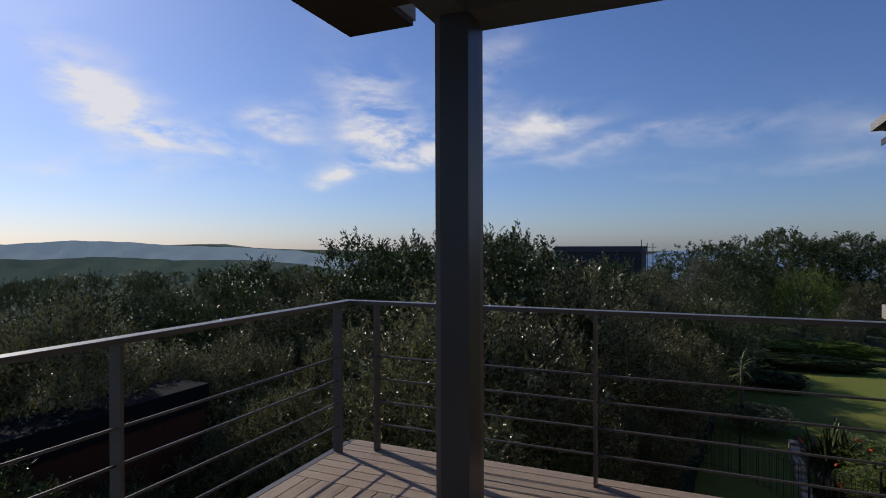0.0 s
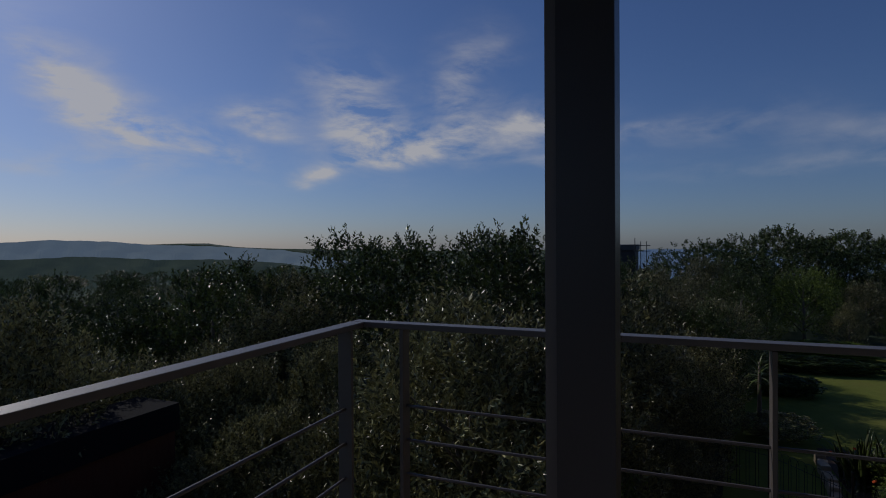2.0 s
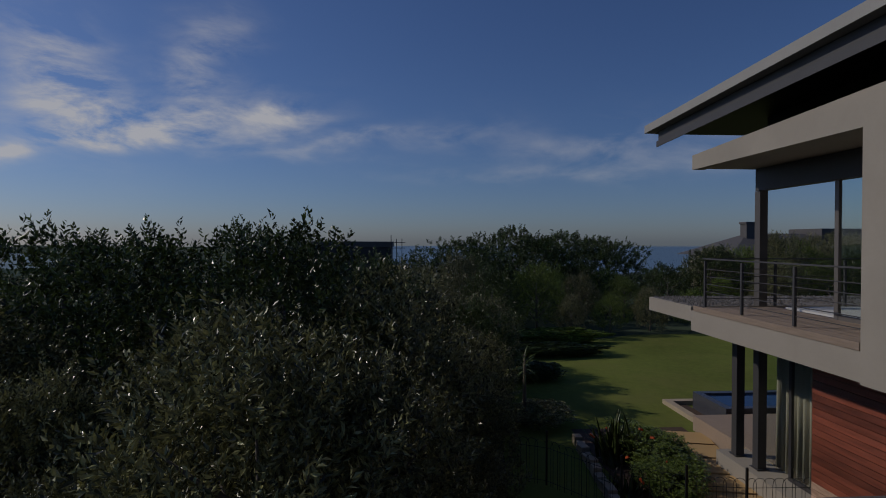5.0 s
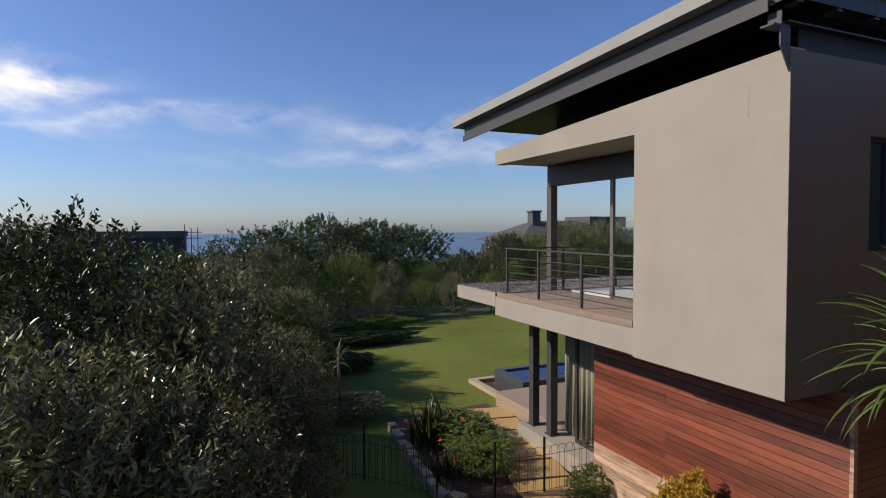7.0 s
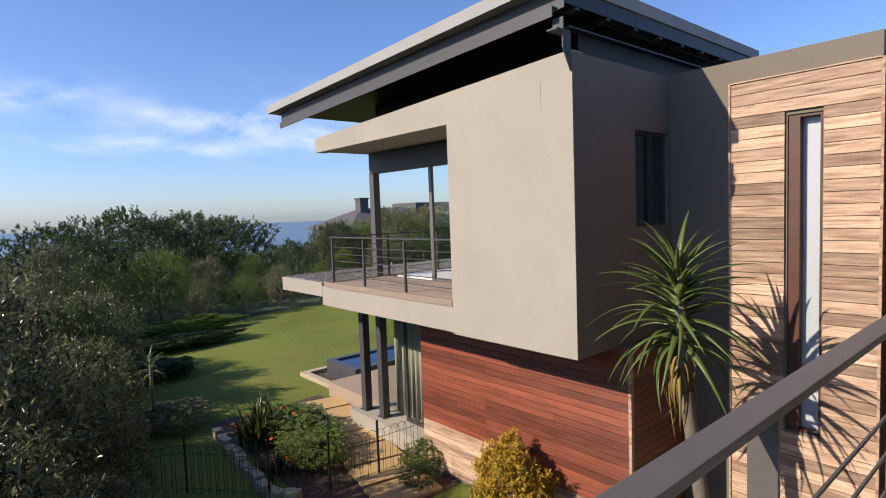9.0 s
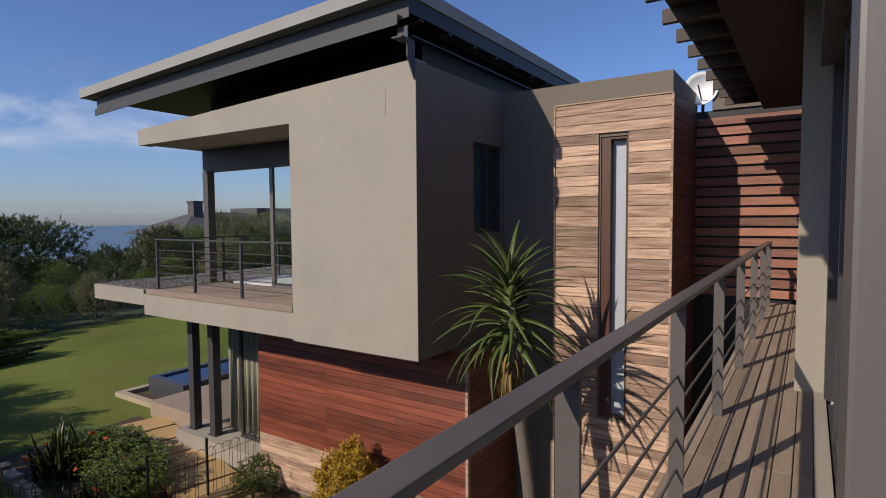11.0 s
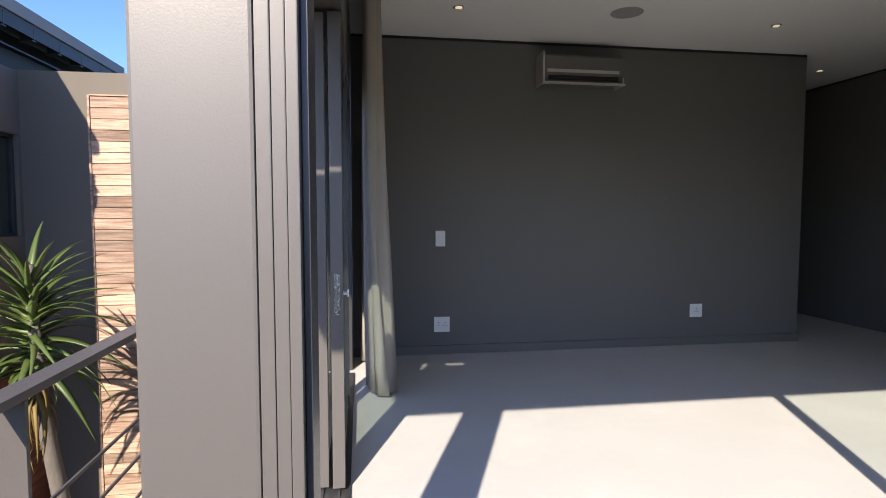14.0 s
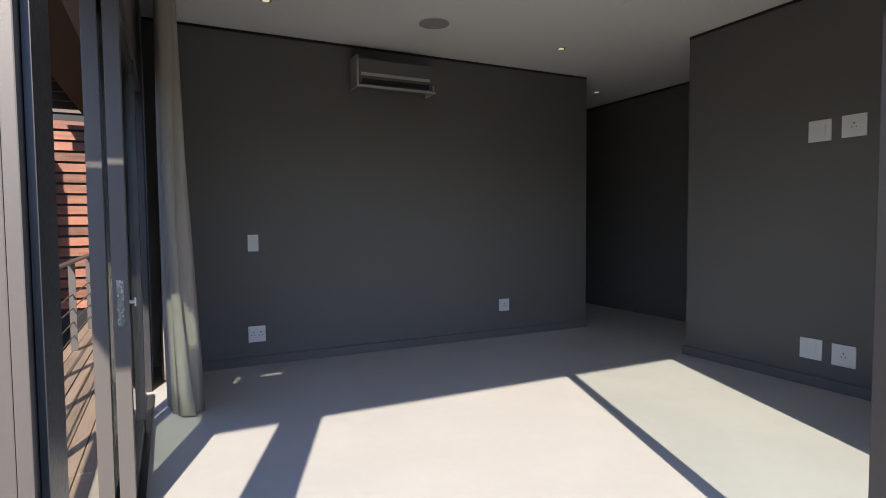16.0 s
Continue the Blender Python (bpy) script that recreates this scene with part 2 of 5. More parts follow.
M_GLASSGREEN = glass("greenish_door_glass", (0.935, 0.965, 0.945))
M_FROST = material("frosted_pane", (0.42, 0.45, 0.48), 0.35, vary=0.06, scale=1.0, fine=20, spec=0.6)
M_LAWN = material("lawn_ground", (0.135, 0.160, 0.036), 0.95, vary=0.35, scale=0.25, fine=5, bump=0.8, bump_scale=40, stain=((0.175, 0.170, 0.052), 0.4, 0.6), spec=0.05)
M_SOIL = material("dark_soil", (0.07, 0.042, 0.026), 0.95, vary=0.4, scale=1.5, fine=20, bump=1.0, bump_scale=25)
M_SAND = material("ochre_paving", (0.44, 0.285, 0.12), 0.85, vary=0.12, scale=1.2, fine=30, bump=0.4, bump_scale=60, per_object=0.2)
M_STONE = material("kerb_stone", (0.36, 0.29, 0.20), 0.85, vary=0.25, scale=2.5, fine=25, bump=0.6, bump_scale=30, per_object=0.4)
M_GRAVEL = material("grey_gravel", (0.14, 0.13, 0.125), 0.9, vary=0.4, scale=20, fine=90, bump=1.0, bump_scale=90, island=0.9)
M_POOL = material("pool_tile", (0.06, 0.062, 0.075), 0.3, vary=0.2, scale=6, fine=60, bump=0.1)
M_WATER = material("pool_water", (0.008, 0.020, 0.060), 0.06, vary=0.1, scale=2, bump=0.15, bump_scale=8)
M_SEA = material("sea_water", (0.05, 0.09, 0.13), 0.3, vary=0.1, scale=0.01, bump=0.1, bump_scale=0.2)
M_BARK = material("grey_bark", (0.15, 0.125, 0.10), 0.9, vary=0.3, scale=4, fine=30, bump=0.8, bump_scale=25, stretch=(1, 1, 0.3))
# pale field stain, shifted to grey to paint distance haze into the land
M_TERRAIN = material("haze_pale_scrub", (0.062, 0.082, 0.055), 0.95, vary=0.5, scale=0.012, fine=0.09, bump=1.0, bump_scale=0.15, stain=((0.21, 0.235, 0.21), 0.006, 0.85), noise_detail=9, spec=0.0)
M_OUTB = material("dark_shed_wall", (0.018, 0.019, 0.022), 0.9, spec=0.05, vary=0.15, scale=1.5, fine=30, bump=0.2)
M_OUTRED = material("red_brown_shed_boards", (0.085, 0.028, 0.017), 0.7, vary=0.25, scale=2, fine=30, stretch=(10, 10, 1), bump=0.3)
M_HOUSEWALL = material("far_house_wall", (0.45, 0.40, 0.33), 0.85, vary=0.08)
M_ROOFTILE = material("far_roof", (0.085, 0.08, 0.08), 0.8, vary=0.2, scale=2, fine=15)
M_SLATBROWN = material("brown_eave_timber", (0.06, 0.042, 0.032), 0.65, vary=0.2, scale=3, fine=40, stretch=(14, 1, 14))
M_SOFFIT = material("brown_soffit", (0.065, 0.044, 0.032), 0.8, vary=0.1, scale=2, fine=40, stretch=(10, 1, 1))
M_LAMP = material("warm_lamp_lens", (0.8, 0.74, 0.62), 0.4)
M_LAMP.node_tree.nodes["Principled BSDF"].inputs["Emission Color"].default_value = (1.0, 0.82, 0.55, 1)
M_LAMP.node_tree.nodes["Principled BSDF"].inputs["Emission Strength"].default_value = 0.3
L_OLIVE = leaf_material("silver_green_leaves", (0.160, 0.180, 0.100), 0.30, 0.12, island=0.85)
L_DARK = leaf_material("dark_green_leaves", (0.050, 0.080, 0.026), 0.36, 0.16, island=0.8)
L_LIGHT = leaf_material("fresh_green_leaves", (0.125, 0.19, 0.042), 0.4, 0.28)
L_ALOE = leaf_material("aloe_leaves", (0.10, 0.15, 0.045), 0.4, 0.12, island=0.35)
L_DRY = leaf_material("dry_aloe_leaves", (0.22, 0.16, 0.05), 0.6, 0.15, island=0.4)
L_YELLOW = leaf_material("orange_tipped_stems", (0.38, 0.27, 0.03), 0.5, 0.25, island=0.4)
L_GRASS = leaf_material("grass_blades", (0.11, 0.145, 0.034), 0.55, 0.3, island=0.35)
L_RED = leaf_material("red_flowers", (0.45, 0.09, 0.03), 0.6, 0.2, island=0.4)


# ---------------- mesh helpers ----------------
def box_bm(bm, x0, x1, y0, y1, z0, z1, bevel=0.0):
    vs = [bm.verts.new((x, y, z)) for x in (x0, x1) for y in (y0, y1) for z in (z0, z1)]
    fs = [bm.faces.new([vs[i] for i in f]) for f in ((0, 1, 3, 2), (4, 6, 7, 5), (0, 4, 5, 1), (2, 3, 7, 6), (0, 2, 6, 4), (1, 5, 7, 3))]
    if bevel:
        es = list({e for f in fs for e in f.edges})
        bmesh.ops.bevel(bm, geom=es, offset=bevel, segments=2, affect="EDGES", profile=0.7)


def boxes(*rows, bevel=0.0):
    bm = bmesh.new()
    for r in rows:
        box_bm(bm, *r, bevel=bevel)
    return bm


def mesh_of(name, bm, mat, smooth=False):
    me = bpy.data.meshes.new(name)
    bm.normal_update()
    bm.to_mesh(me)
    bm.free()
    me.materials.append(mat)
    if smooth:
        for p in me.polygons:
            p.use_smooth = True
    return me


def part(name, bm, mat, parent=None, label="", smooth=False):
    ob = new(name, bm if isinstance(bm, bpy.types.Mesh) else mesh_of(name, bm, mat, smooth))
    ob.parent = parent
    if label:
        tagged(ob, label)
    return ob


def structure(name, bm, mat, label, category):
    return tagged(part(name, bm, mat), label, category, kind="structure")


def thing(name, label, category, at=(0, 0, 0), rz=0, group="", kind=""):
    ob = new(name)
    ob.matrix_basis = pose(*at, 0, 0, rz)
    return tagged(ob, label, category, group, kind)


def tube_bm(bm, path, radii, sides=8, cap=True):
    """A round tube through the points of path."""
    rings = []
    for i, p in enumerate(path):
        p = Vector(p)
        a = Vector(path[max(i - 1, 0)])
        b = Vector(path[min(i + 1, len(path) - 1)])
        d = (b - a).normalized()
        u = d.cross(Vector((0.31, 0.17, 0.93)) if abs(d.z) < 0.9 else Vector((1, 0, 0))).normalized()
        v = d.cross(u)
        r = radii[i] if isinstance(radii, (list, tuple)) else radii
        rings.append([bm.verts.new(p + (u * math.cos(t) + v * math.sin(t)) * r) for t in (2 * math.pi * k / sides for k in range(sides))])
    for r0, r1 in zip(rings, rings[1:]):
        for k in range(sides):
            bm.faces.new((r0[k], r0[(k + 1) % sides], r1[(k + 1) % sides], r1[k]))
    if cap:
        bm.faces.new(rings[0][::-1])
        bm.faces.new(rings[-1])


def mesh_from_arrays(name, verts, faces, mat):
    me = bpy.data.meshes.new(name)
    me.from_pydata([tuple(v) for v in verts], [], faces)
    me.materials.append(mat)
    me.update()
    return me


def leaves(rng, base, along, length, width, bend=0.15):
    """Arrays of lance-shaped leaves: for each a base point and a direction; four corners each."""
    n = len(base)
    d = along / np.linalg.norm(along, axis=1, keepdims=True)
    r = rng.normal(size=(n, 3))
    side = np.cross(d, r)
    side /= np.linalg.norm(side, axis=1, keepdims=True) + 1e-9
    up = np.cross(side, d)
    L, W = length[:, None], width[:, None]
    v = np.empty((n, 4, 3))
    v[:, 0] = base
    v[:, 1] = base + d * L * 0.45 + side * W * 0.5 + up * L * bend * 0.4
    v[:, 2] = base + d * L - up * L * bend
    v[:, 3] = base + d * L * 0.45 - side * W * 0.5 + up * L * bend * 0.4
    return v.reshape(-1, 3)


def quads(n):
    return [(4 * i, 4 * i + 1, 4 * i + 2, 4 * i + 3) for i in range(n)]

# ---------------- ground and distance ----------------
GZ = -3.75


def ground_height(x, y):
    r = math.hypot(x, y - 5)
    az = math.degrees(math.atan2(x + 2.3, y - 3.5))
    h = GZ
    if r > 45:
        t = min((r - 45) / 380, 1)
        h -= 36 * t * t * (3 - 2 * t)
    if az < -30 or az > 120:
        w = 1 - min(max((az + 44) / 16, 0), 1) if az < 100 else 0.6
        t = min(max((r - 500) / 1300, 0), 1)
        h += w * t * t * (3 - 2 * t) * (44 + 10 * math.sin(az * 0.21) + 6 * math.sin(az * 0.55 + 1) + 8 * noise.noise(Vector((x, y, 0)) * 0.003))
        if 100 < r < 1000:
            h += w * 5 * noise.noise(Vector((x, y, 3)) * 0.008)
    return h


def build_ground():
    verts, faces = [(0, 5, GZ)], []
    radii = [4, 8, 12, 16, 20, 25, 30, 36, 45, 60, 80, 105, 140, 180, 230, 290, 360, 440, 540, 660, 800, 960, 1150, 1350, 1600, 1900, 2300, 2900, 3600, 4400]
    n = 144
    for r in radii:
        for k in range(n):
            a = 2 * math.pi * k / n
            x, y = r * math.cos(a), 5 + r * math.sin(a)
            verts.append((x, y, ground_height(x, y)))
    for k in range(n):
        faces.append((0, 1 + k, 1 + (k + 1) % n))
    for i in range(len(radii) - 1):
        a, b = 1 + i * n, 1 + (i + 1) * n
        for k in range(n):
            faces.append((a + k, b + k, b + (k + 1) % n, a + (k + 1) % n))
    me = mesh_from_arrays("ground", verts, faces, M_TERRAIN)
    for p in me.polygons:
        p.use_smooth = True
    tagged(new("ground", me), "scrub-covered ground rolling away to green hills", "ground", kind="structure")


build_ground()
structure("water", boxes((-150, 4800, 700, 4900, -40.2, -39.6)), M_SEA, "calm hazy blue sea under the horizon", "water")


def build_hills():
    """Two ridges beyond the valley, seen over the scrub, their haze put in as emission."""
    for name, dist, tops, haze_glow, tone in (("backdrop_hills", 1000, ((-110, 0.5), (-70, 0.5), (-62, 0.28), (-57.5, 0.62), (-53, 0.5), (-50, 0.2), (-44, 0.0), (-38, -0.4), (-33, -1.2), (-28, -2.6)), (0.150, 0.200, 0.270), (0.10, 0.115, 0.10)),
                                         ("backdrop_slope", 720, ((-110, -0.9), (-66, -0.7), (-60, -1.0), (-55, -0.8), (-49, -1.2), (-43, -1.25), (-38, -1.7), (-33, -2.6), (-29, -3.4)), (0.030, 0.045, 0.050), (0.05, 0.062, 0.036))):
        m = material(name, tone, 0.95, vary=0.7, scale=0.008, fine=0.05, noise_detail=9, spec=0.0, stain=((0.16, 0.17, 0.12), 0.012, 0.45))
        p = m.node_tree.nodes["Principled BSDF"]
        # bluish emission paints the haze; the hills themselves are no light source
        p.inputs["Emission Color"].default_value, p.inputs["Emission Strength"].default_value = (*haze_glow, 1), 1.0
        verts, faces = [], []
        n = 320
        for i in range(n + 1):
            az = -110 + 82 * i / n
            for (a0, e0), (a1, e1) in zip(tops, tops[1:]):
                if a0 <= az <= a1:
                    e = e0 + (e1 - e0) * (az - a0) / (a1 - a0)
            e += 0.07 * noise.noise(Vector((az * 0.9, dist, 0))) + 0.03 * noise.noise(Vector((az * 5, dist, 2)))
            top = 1.35 + dist * math.tan(radians(e))
            for k in range(5):
                far = dist - 90 + 90 * (k / 4) + (0 if k in (0, 4) else 14 * noise.noise(Vector((az * 0.5, k, dist))))
                verts.append((-2 + far * math.sin(radians(az)), 3.5 + far * math.cos(radians(az)), -44 + (top + 44) * (k / 4)))
            if i:
                b = 5 * i
                faces += [(b - 5 + k, b + k, b + k + 1, b - 4 + k) for k in range(4)]
        tagged(new(name, mesh_from_arrays(name, verts, faces, m)), "blue-green hills with painted-in haze across the valley", "hills", kind="structure")


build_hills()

# lawn and beds
bm = bmesh.new()
pts = [(-0.4, 8.0), (-0.2, 14), (0.3, 17.6), (0.6, 21.5), (1.5, 25), (3.5, 28), (6.0, 30.5), (10, 32.5), (22, 33), (22, 18), (6, 18), (5, 16), (5, 10.5)]
f = bm.faces.new([bm.verts.new((x, y, GZ + 0.03)) for x, y in pts])
structure("lawn", bm, M_LAWN, "short mown green lawn crossed by tree shadows", "lawn")

# ---------------- own house: deck, room, roof ----------------
DY0, DY1 = 3.62, 4.14          # front walkway
structure("floor", boxes((-1.36, 5.1, -3.1, 3.42, -0.25, 0.0)), M_FLOOR, "pale polished screed floor with sun patches", "floor")
structure("wall_east", boxes((3.1, 3.32, -1.54, 3.29, 0, 3.09)), M_ROOMWALL, "charcoal painted room wall with an air conditioner", "wall")
structure("wall_south", boxes((-1.43, 1.505, -1.66, -1.44, 0, 3.09)), M_ROOMWALL, "charcoal painted room wall with four sockets", "wall")
structure("wall_passage", boxes((1.3, 5.1, -3.1, -2.88, 0, 3.09)), M_ROOMWALL, "dark charcoal wall of cupboards in the passage", "wall")
structure("wall_passage_end", boxes((4.9, 5.1, -2.88, -1.35, 0, 3.09)), M_ROOMWALL, "dark charcoal end wall of the passage", "wall")
structure("wall_passage_inner", boxes((3.32, 4.9, -1.54, -1.35, 0, 3.09)), M_ROOMWALL, "dark charcoal passage wall", "wall")
structure("wall_passage_back", boxes((1.3, 1.5, -2.88, -1.66, 0, 3.09)), M_ROOMWALL, "dark charcoal passage wall", "wall")
structure("wall_west", boxes((-1.48, -1.3, -1.44, -0.2, 0, 3.09)), M_PLASTER, "taupe plastered outer wall beside the sliding door", "wall")
structure("wall_west_header", boxes((-1.48, -1.3, -0.2, 3.54, 2.36, 3.09)), M_STEEL, "dark painted steel header above the sliding door", "beam")
structure("wall_front_header", boxes((-1.3, 2.62, 3.29, 3.54, 2.36, 3.09)), M_STEEL, "dark painted steel header above the front sliding door", "beam")
structure("wall_front", boxes((2.80, 7.6, 3.30, 3.645, -0.3, 2.9)), M_PLASTER, "taupe plastered wall along the walkway", "wall")
structure("wall_base", boxes((-1.45, 7.6, -3.1, 3.5, GZ, -0.26)), M_PLASTER, "taupe plastered lower storey under the deck", "wall")
structure("ceiling", boxes((-1.3, 5.1, -3.1, 3.285, 3.09, 3.18)), M_CEIL, "flat white plastered ceiling", "ceiling")
structure("baseboard", boxes((3.075, 3.1, -1.54, 3.28, 0, 0.085)), M_ROOMWALL, "charcoal painted skirting board", "skirting")
structure("baseboard", boxes((-1.3, 1.53, -1.44, -1.415, 0, 0.085)), M_ROOMWALL, "charcoal painted skirting board", "skirting")
structure("baseboard", boxes((1.505, 1.53, -1.66, -1.44, 0, 0.085)), M_ROOMWALL, "charcoal painted skirting board", "skirting")
# no recess here: black strips paint the shadow line below the ceiling
structure("trim", boxes((3.09, 3.099, -1.53, 3.28, 3.065, 3.089)), M_BLACK, "black strip painting the shadow gap under the ceiling", "trim")
structure("trim", boxes((-1.29, 1.50, -1.439, -1.43, 3.065, 3.089)), M_BLACK, "black strip painting the shadow gap under the ceiling", "trim")
structure("trim", boxes((1.52, 4.89, -2.879, -2.87, 3.065, 3.089)), M_BLACK, "black strip painting the shadow gap under the ceiling", "trim")
structure("roof", boxes((-2.72, -2.16, -3.3, 4.54, 2.92, 3.3), (-2.16, 5.4, -3.3, 3.9, 3.2, 3.42)), M_FASCIA, "flat grey roof slab over the room", "roof")
structure("soffit", boxes((-2.70, -2.17, -3.2, 4.52, 2.88, 2.918), (-2.17, -1.49, -3.2, 4.2, 2.885, 2.915), (-1.49, 7.6, 3.545, 4.2, 2.93, 2.97)), M_SOFFIT, "dark brown boarded soffit under the eave", "soffit")


def build_column():
    col = thing("corner_column", "taupe metal corner column with grooved door jamb", "column", (-1.45, 3.30, 0))
    part("post", boxes((0.0, 0.15, 0.065, 0.24, 0.0, 2.9), bevel=0.006), M_ALU, col)
    part("jamb", boxes((0.003, 0.15, 0.0416, 0.0638, 0, 2.36), (0.004, 0.15, 0.0194, 0.0404, 0, 2.36), (0.0, 0.15, 0.0, 0.0182, 0, 2.36), bevel=0.002), M_ALU, col, "grooved taupe aluminium jamb")
    # dark facing added to paint shade onto the column's room-side faces
    part("inner_frame", boxes((0.152, 0.168, 0.0, 0.14, 0, 2.36), (0.03, 0.168, -0.012, -0.002, 0, 2.36)), M_ALUDARK, col, "dark aluminium facing added to darken the shaded room side")
    part("jamb_core", boxes((0.010, 0.14, 0.004, 0.064, 0, 2.35)), M_STEEL, col, "darker steel-coloured core behind the jamb grooves")


build_column()


def build_panel(name, x0, x1, y, label, along_y=False, glassed=True, lock=False):
    """A glazed sliding door leaf; built along X, turned for the west side."""
    w = x1 - x0
    d = thing(name, label, "sliding door", (x0, y, 0) if not along_y else (y, x0, 0), 90 if along_y else 0)
    part("stile", boxes((0, 0.075, -0.030, 0.030, 0.03, 2.34), bevel=0.004), M_ALU if not along_y else M_ALUDARK, d)
    part("stile", boxes((w - 0.075, w, -0.030, 0.030, 0.03, 2.34), bevel=0.004), M_ALUDARK, d)
    part("top_rail", boxes((0.077, w - 0.077, -0.020, 0.020, 2.26, 2.34)), M_ALUDARK, d)
    part("bottom_rail", boxes((0.077, w - 0.077, -0.020, 0.020, 0.03, 0.11)), M_ALUDARK, d)
    g = part("pane", boxes((0.077, w - 0.077, -0.003, 0.003, 0.112, 2.258)), M_GLASSGREEN if along_y else M_GLASS, d)
    g.visible_shadow = True
    if lock:
        k = part("lock_plate", boxes((-0.004, 0.0005, -0.013, 0.013, 0.90, 1.10), bevel=0.0012), M_CHROME, d, "brushed steel lock plate on the door edge")
        bm = boxes((-0.010, -0.0042, -0.006, 0.006, 1.02, 1.05), (-0.008, -0.0042, -0.006, 0.006, 0.97, 0.985))
        for z in (0.912, 0.94, 0.955, 1.07, 1.088):
            tube_bm(bm, [(-0.0042, 0, z), (-0.007, 0, z)], 0.005, 10)
        part("latch", bm, M_CHROME, k)
        bm = bmesh.new()
        tube_bm(bm, [(0.035, -0.022, 1.0), (0.035, -0.05, 1.0)], 0.008, 12)
        tube_bm(bm, [(0.035, -0.05, 1.0), (0.035, -0.056, 1.0)], 0.019, 16)
        part("key", bm, M_WHITE, k, "key with a pale round bow in the lock")
    return d


build_panel("sliding_door", 0.40, 1.68, 3.325, "taupe aluminium sliding door slid open with a key in its lock", lock=True)
build_panel("sliding_door", 0.42, 1.72, 3.405, "dark aluminium sliding door leaf behind the open one")
build_panel("sliding_door", -0.17, 1.16, -1.40, "dark aluminium sliding door leaf closed on the west side", along_y=True)
structure("trim", boxes((-1.3, 2.5, 3.27, 3.44, 0.001, 0.014), (-1.3, 2.5, 3.32, 3.33, 0.014, 0.024), (-1.3, 2.5, 3.40, 3.41, 0.014, 0.024)), M_ALUDARK, "dark aluminium sliding door track on the floor", "door track")
structure("trim", boxes((-1.47, -1.33, -0.2, 3.29, 0.001, 0.014), (-1.44, -1.43, -0.2, 3.29, 0.014, 0.022), (-1.375, -1.365, -0.2, 3.29, 0.014, 0.022)), M_ALUDARK, "dark aluminium sliding door track on the floor", "door track")
structure("trim", boxes((2.62, 2.80, 3.29, 3.46, 0.0, 2.36)), M_ALUDARK, "dark aluminium door frame jamb", "door frame")
structure("sill", boxes((-1.29, 2.79, 3.45, 3.525, -0.06, 0.01)), M_PLASTER, "plastered sill along the walkway", "sill")


def build_curtain():
    c = thing("curtain", "grey linen curtain drawn back beside the sliding door", "curtain", (2.2, 3.13, 0))
    bm = bmesh.new()
    n, rows = 90, 14
    grid = []
    for j in range(rows + 1):
        z = 0.02 + 3.05 * j / rows
        s = 1 - 0.45 * (j / rows) ** 1.3
        line = []
        for i in range(n + 1):
            u = i / n
            a = u * 2 * math.pi * 12
            x = -0.4 + u * 1.15 + 0.02 * math.sin(a * 0.5 + j * 0.15)
            y = -0.02 + (0.075 * s + 0.02) * math.sin(a + 0.4 * math.sin(j * 0.35 + u * 5)) + 0.05 * (1 - j / rows) * math.sin(u * 7) - 0.11 * (1 - j / rows) ** 1.5 * (1 - u)
            line.append(bm.verts.new((x, y, z)))
        grid.append(line)
    for j in range(rows):
        for i in range(n):
            bm.faces.new((grid[j][i], grid[j][i + 1], grid[j + 1][i + 1], grid[j + 1][i]))
    cloth = part("cloth", bm, M_CURTAIN, c, smooth=True)
    so = cloth.modifiers.new("thickness", "SOLIDIFY")
    so.thickness = 0.004
    part("curtain_rail", boxes((-2.2, 0.9, -0.02, 0.02, 3.06, 3.088)), M_ALUDARK, c)


build_curtain()


def build_plate(at, rz, w, h, label, holes=0):
    p = thing("wall_socket" if holes else "wall_switch", label, "socket" if holes else "switch", at, rz)
    part("plate", boxes((-w / 2, w / 2, -0.012, 0.0, -h / 2, h / 2), bevel=0.003), M_WHITE, p)
    if holes:
        for k in range(holes):
            cx = (k - (holes - 1) / 2) * w * 0.45
            for dx, dz, r in ((0, 0.018, 0.006), (-0.015, -0.010, 0.0045), (0.015, -0.010, 0.0045)):
                bm = bmesh.new()
                tube_bm(bm, [(cx + dx, -0.0118, dz), (cx + dx, -0.0135, dz)], r, 10)
                part("pin_hole", bm, M_BLACK, p)
    else:
        part("rocker", boxes((-w * 0.25, w * 0.25, -0.016, -0.0125, -h * 0.22, h * 0.22), bevel=0.001), M_WHITE, p)
    return p


build_plate((3.1, 2.43, 1.15), -90, 0.095, 0.155, "white light switch on the charcoal wall")
build_plate((3.1, 2.415, 0.295), -90, 0.155, 0.15, "white double socket low on the charcoal wall", 2)
build_plate((3.1, -0.325, 0.365), -90, 0.135, 0.14, "white socket low on the charcoal wall", 1)
build_plate((0.309, -1.44, 0.297), 180, 0.17, 0.165, "blank white plate low on the charcoal wall")
build_plate((0.068, -1.44, 0.289), 180, 0.17, 0.165, "white socket low on the charcoal wall", 1)
build_plate((0.28, -1.44, 2.014), 180, 0.17, 0.165, "blank white plate high on the charcoal wall")
build_plate((0.038, -1.44, 2.019), 180, 0.17, 0.165, "white socket high on the charcoal wall", 1)


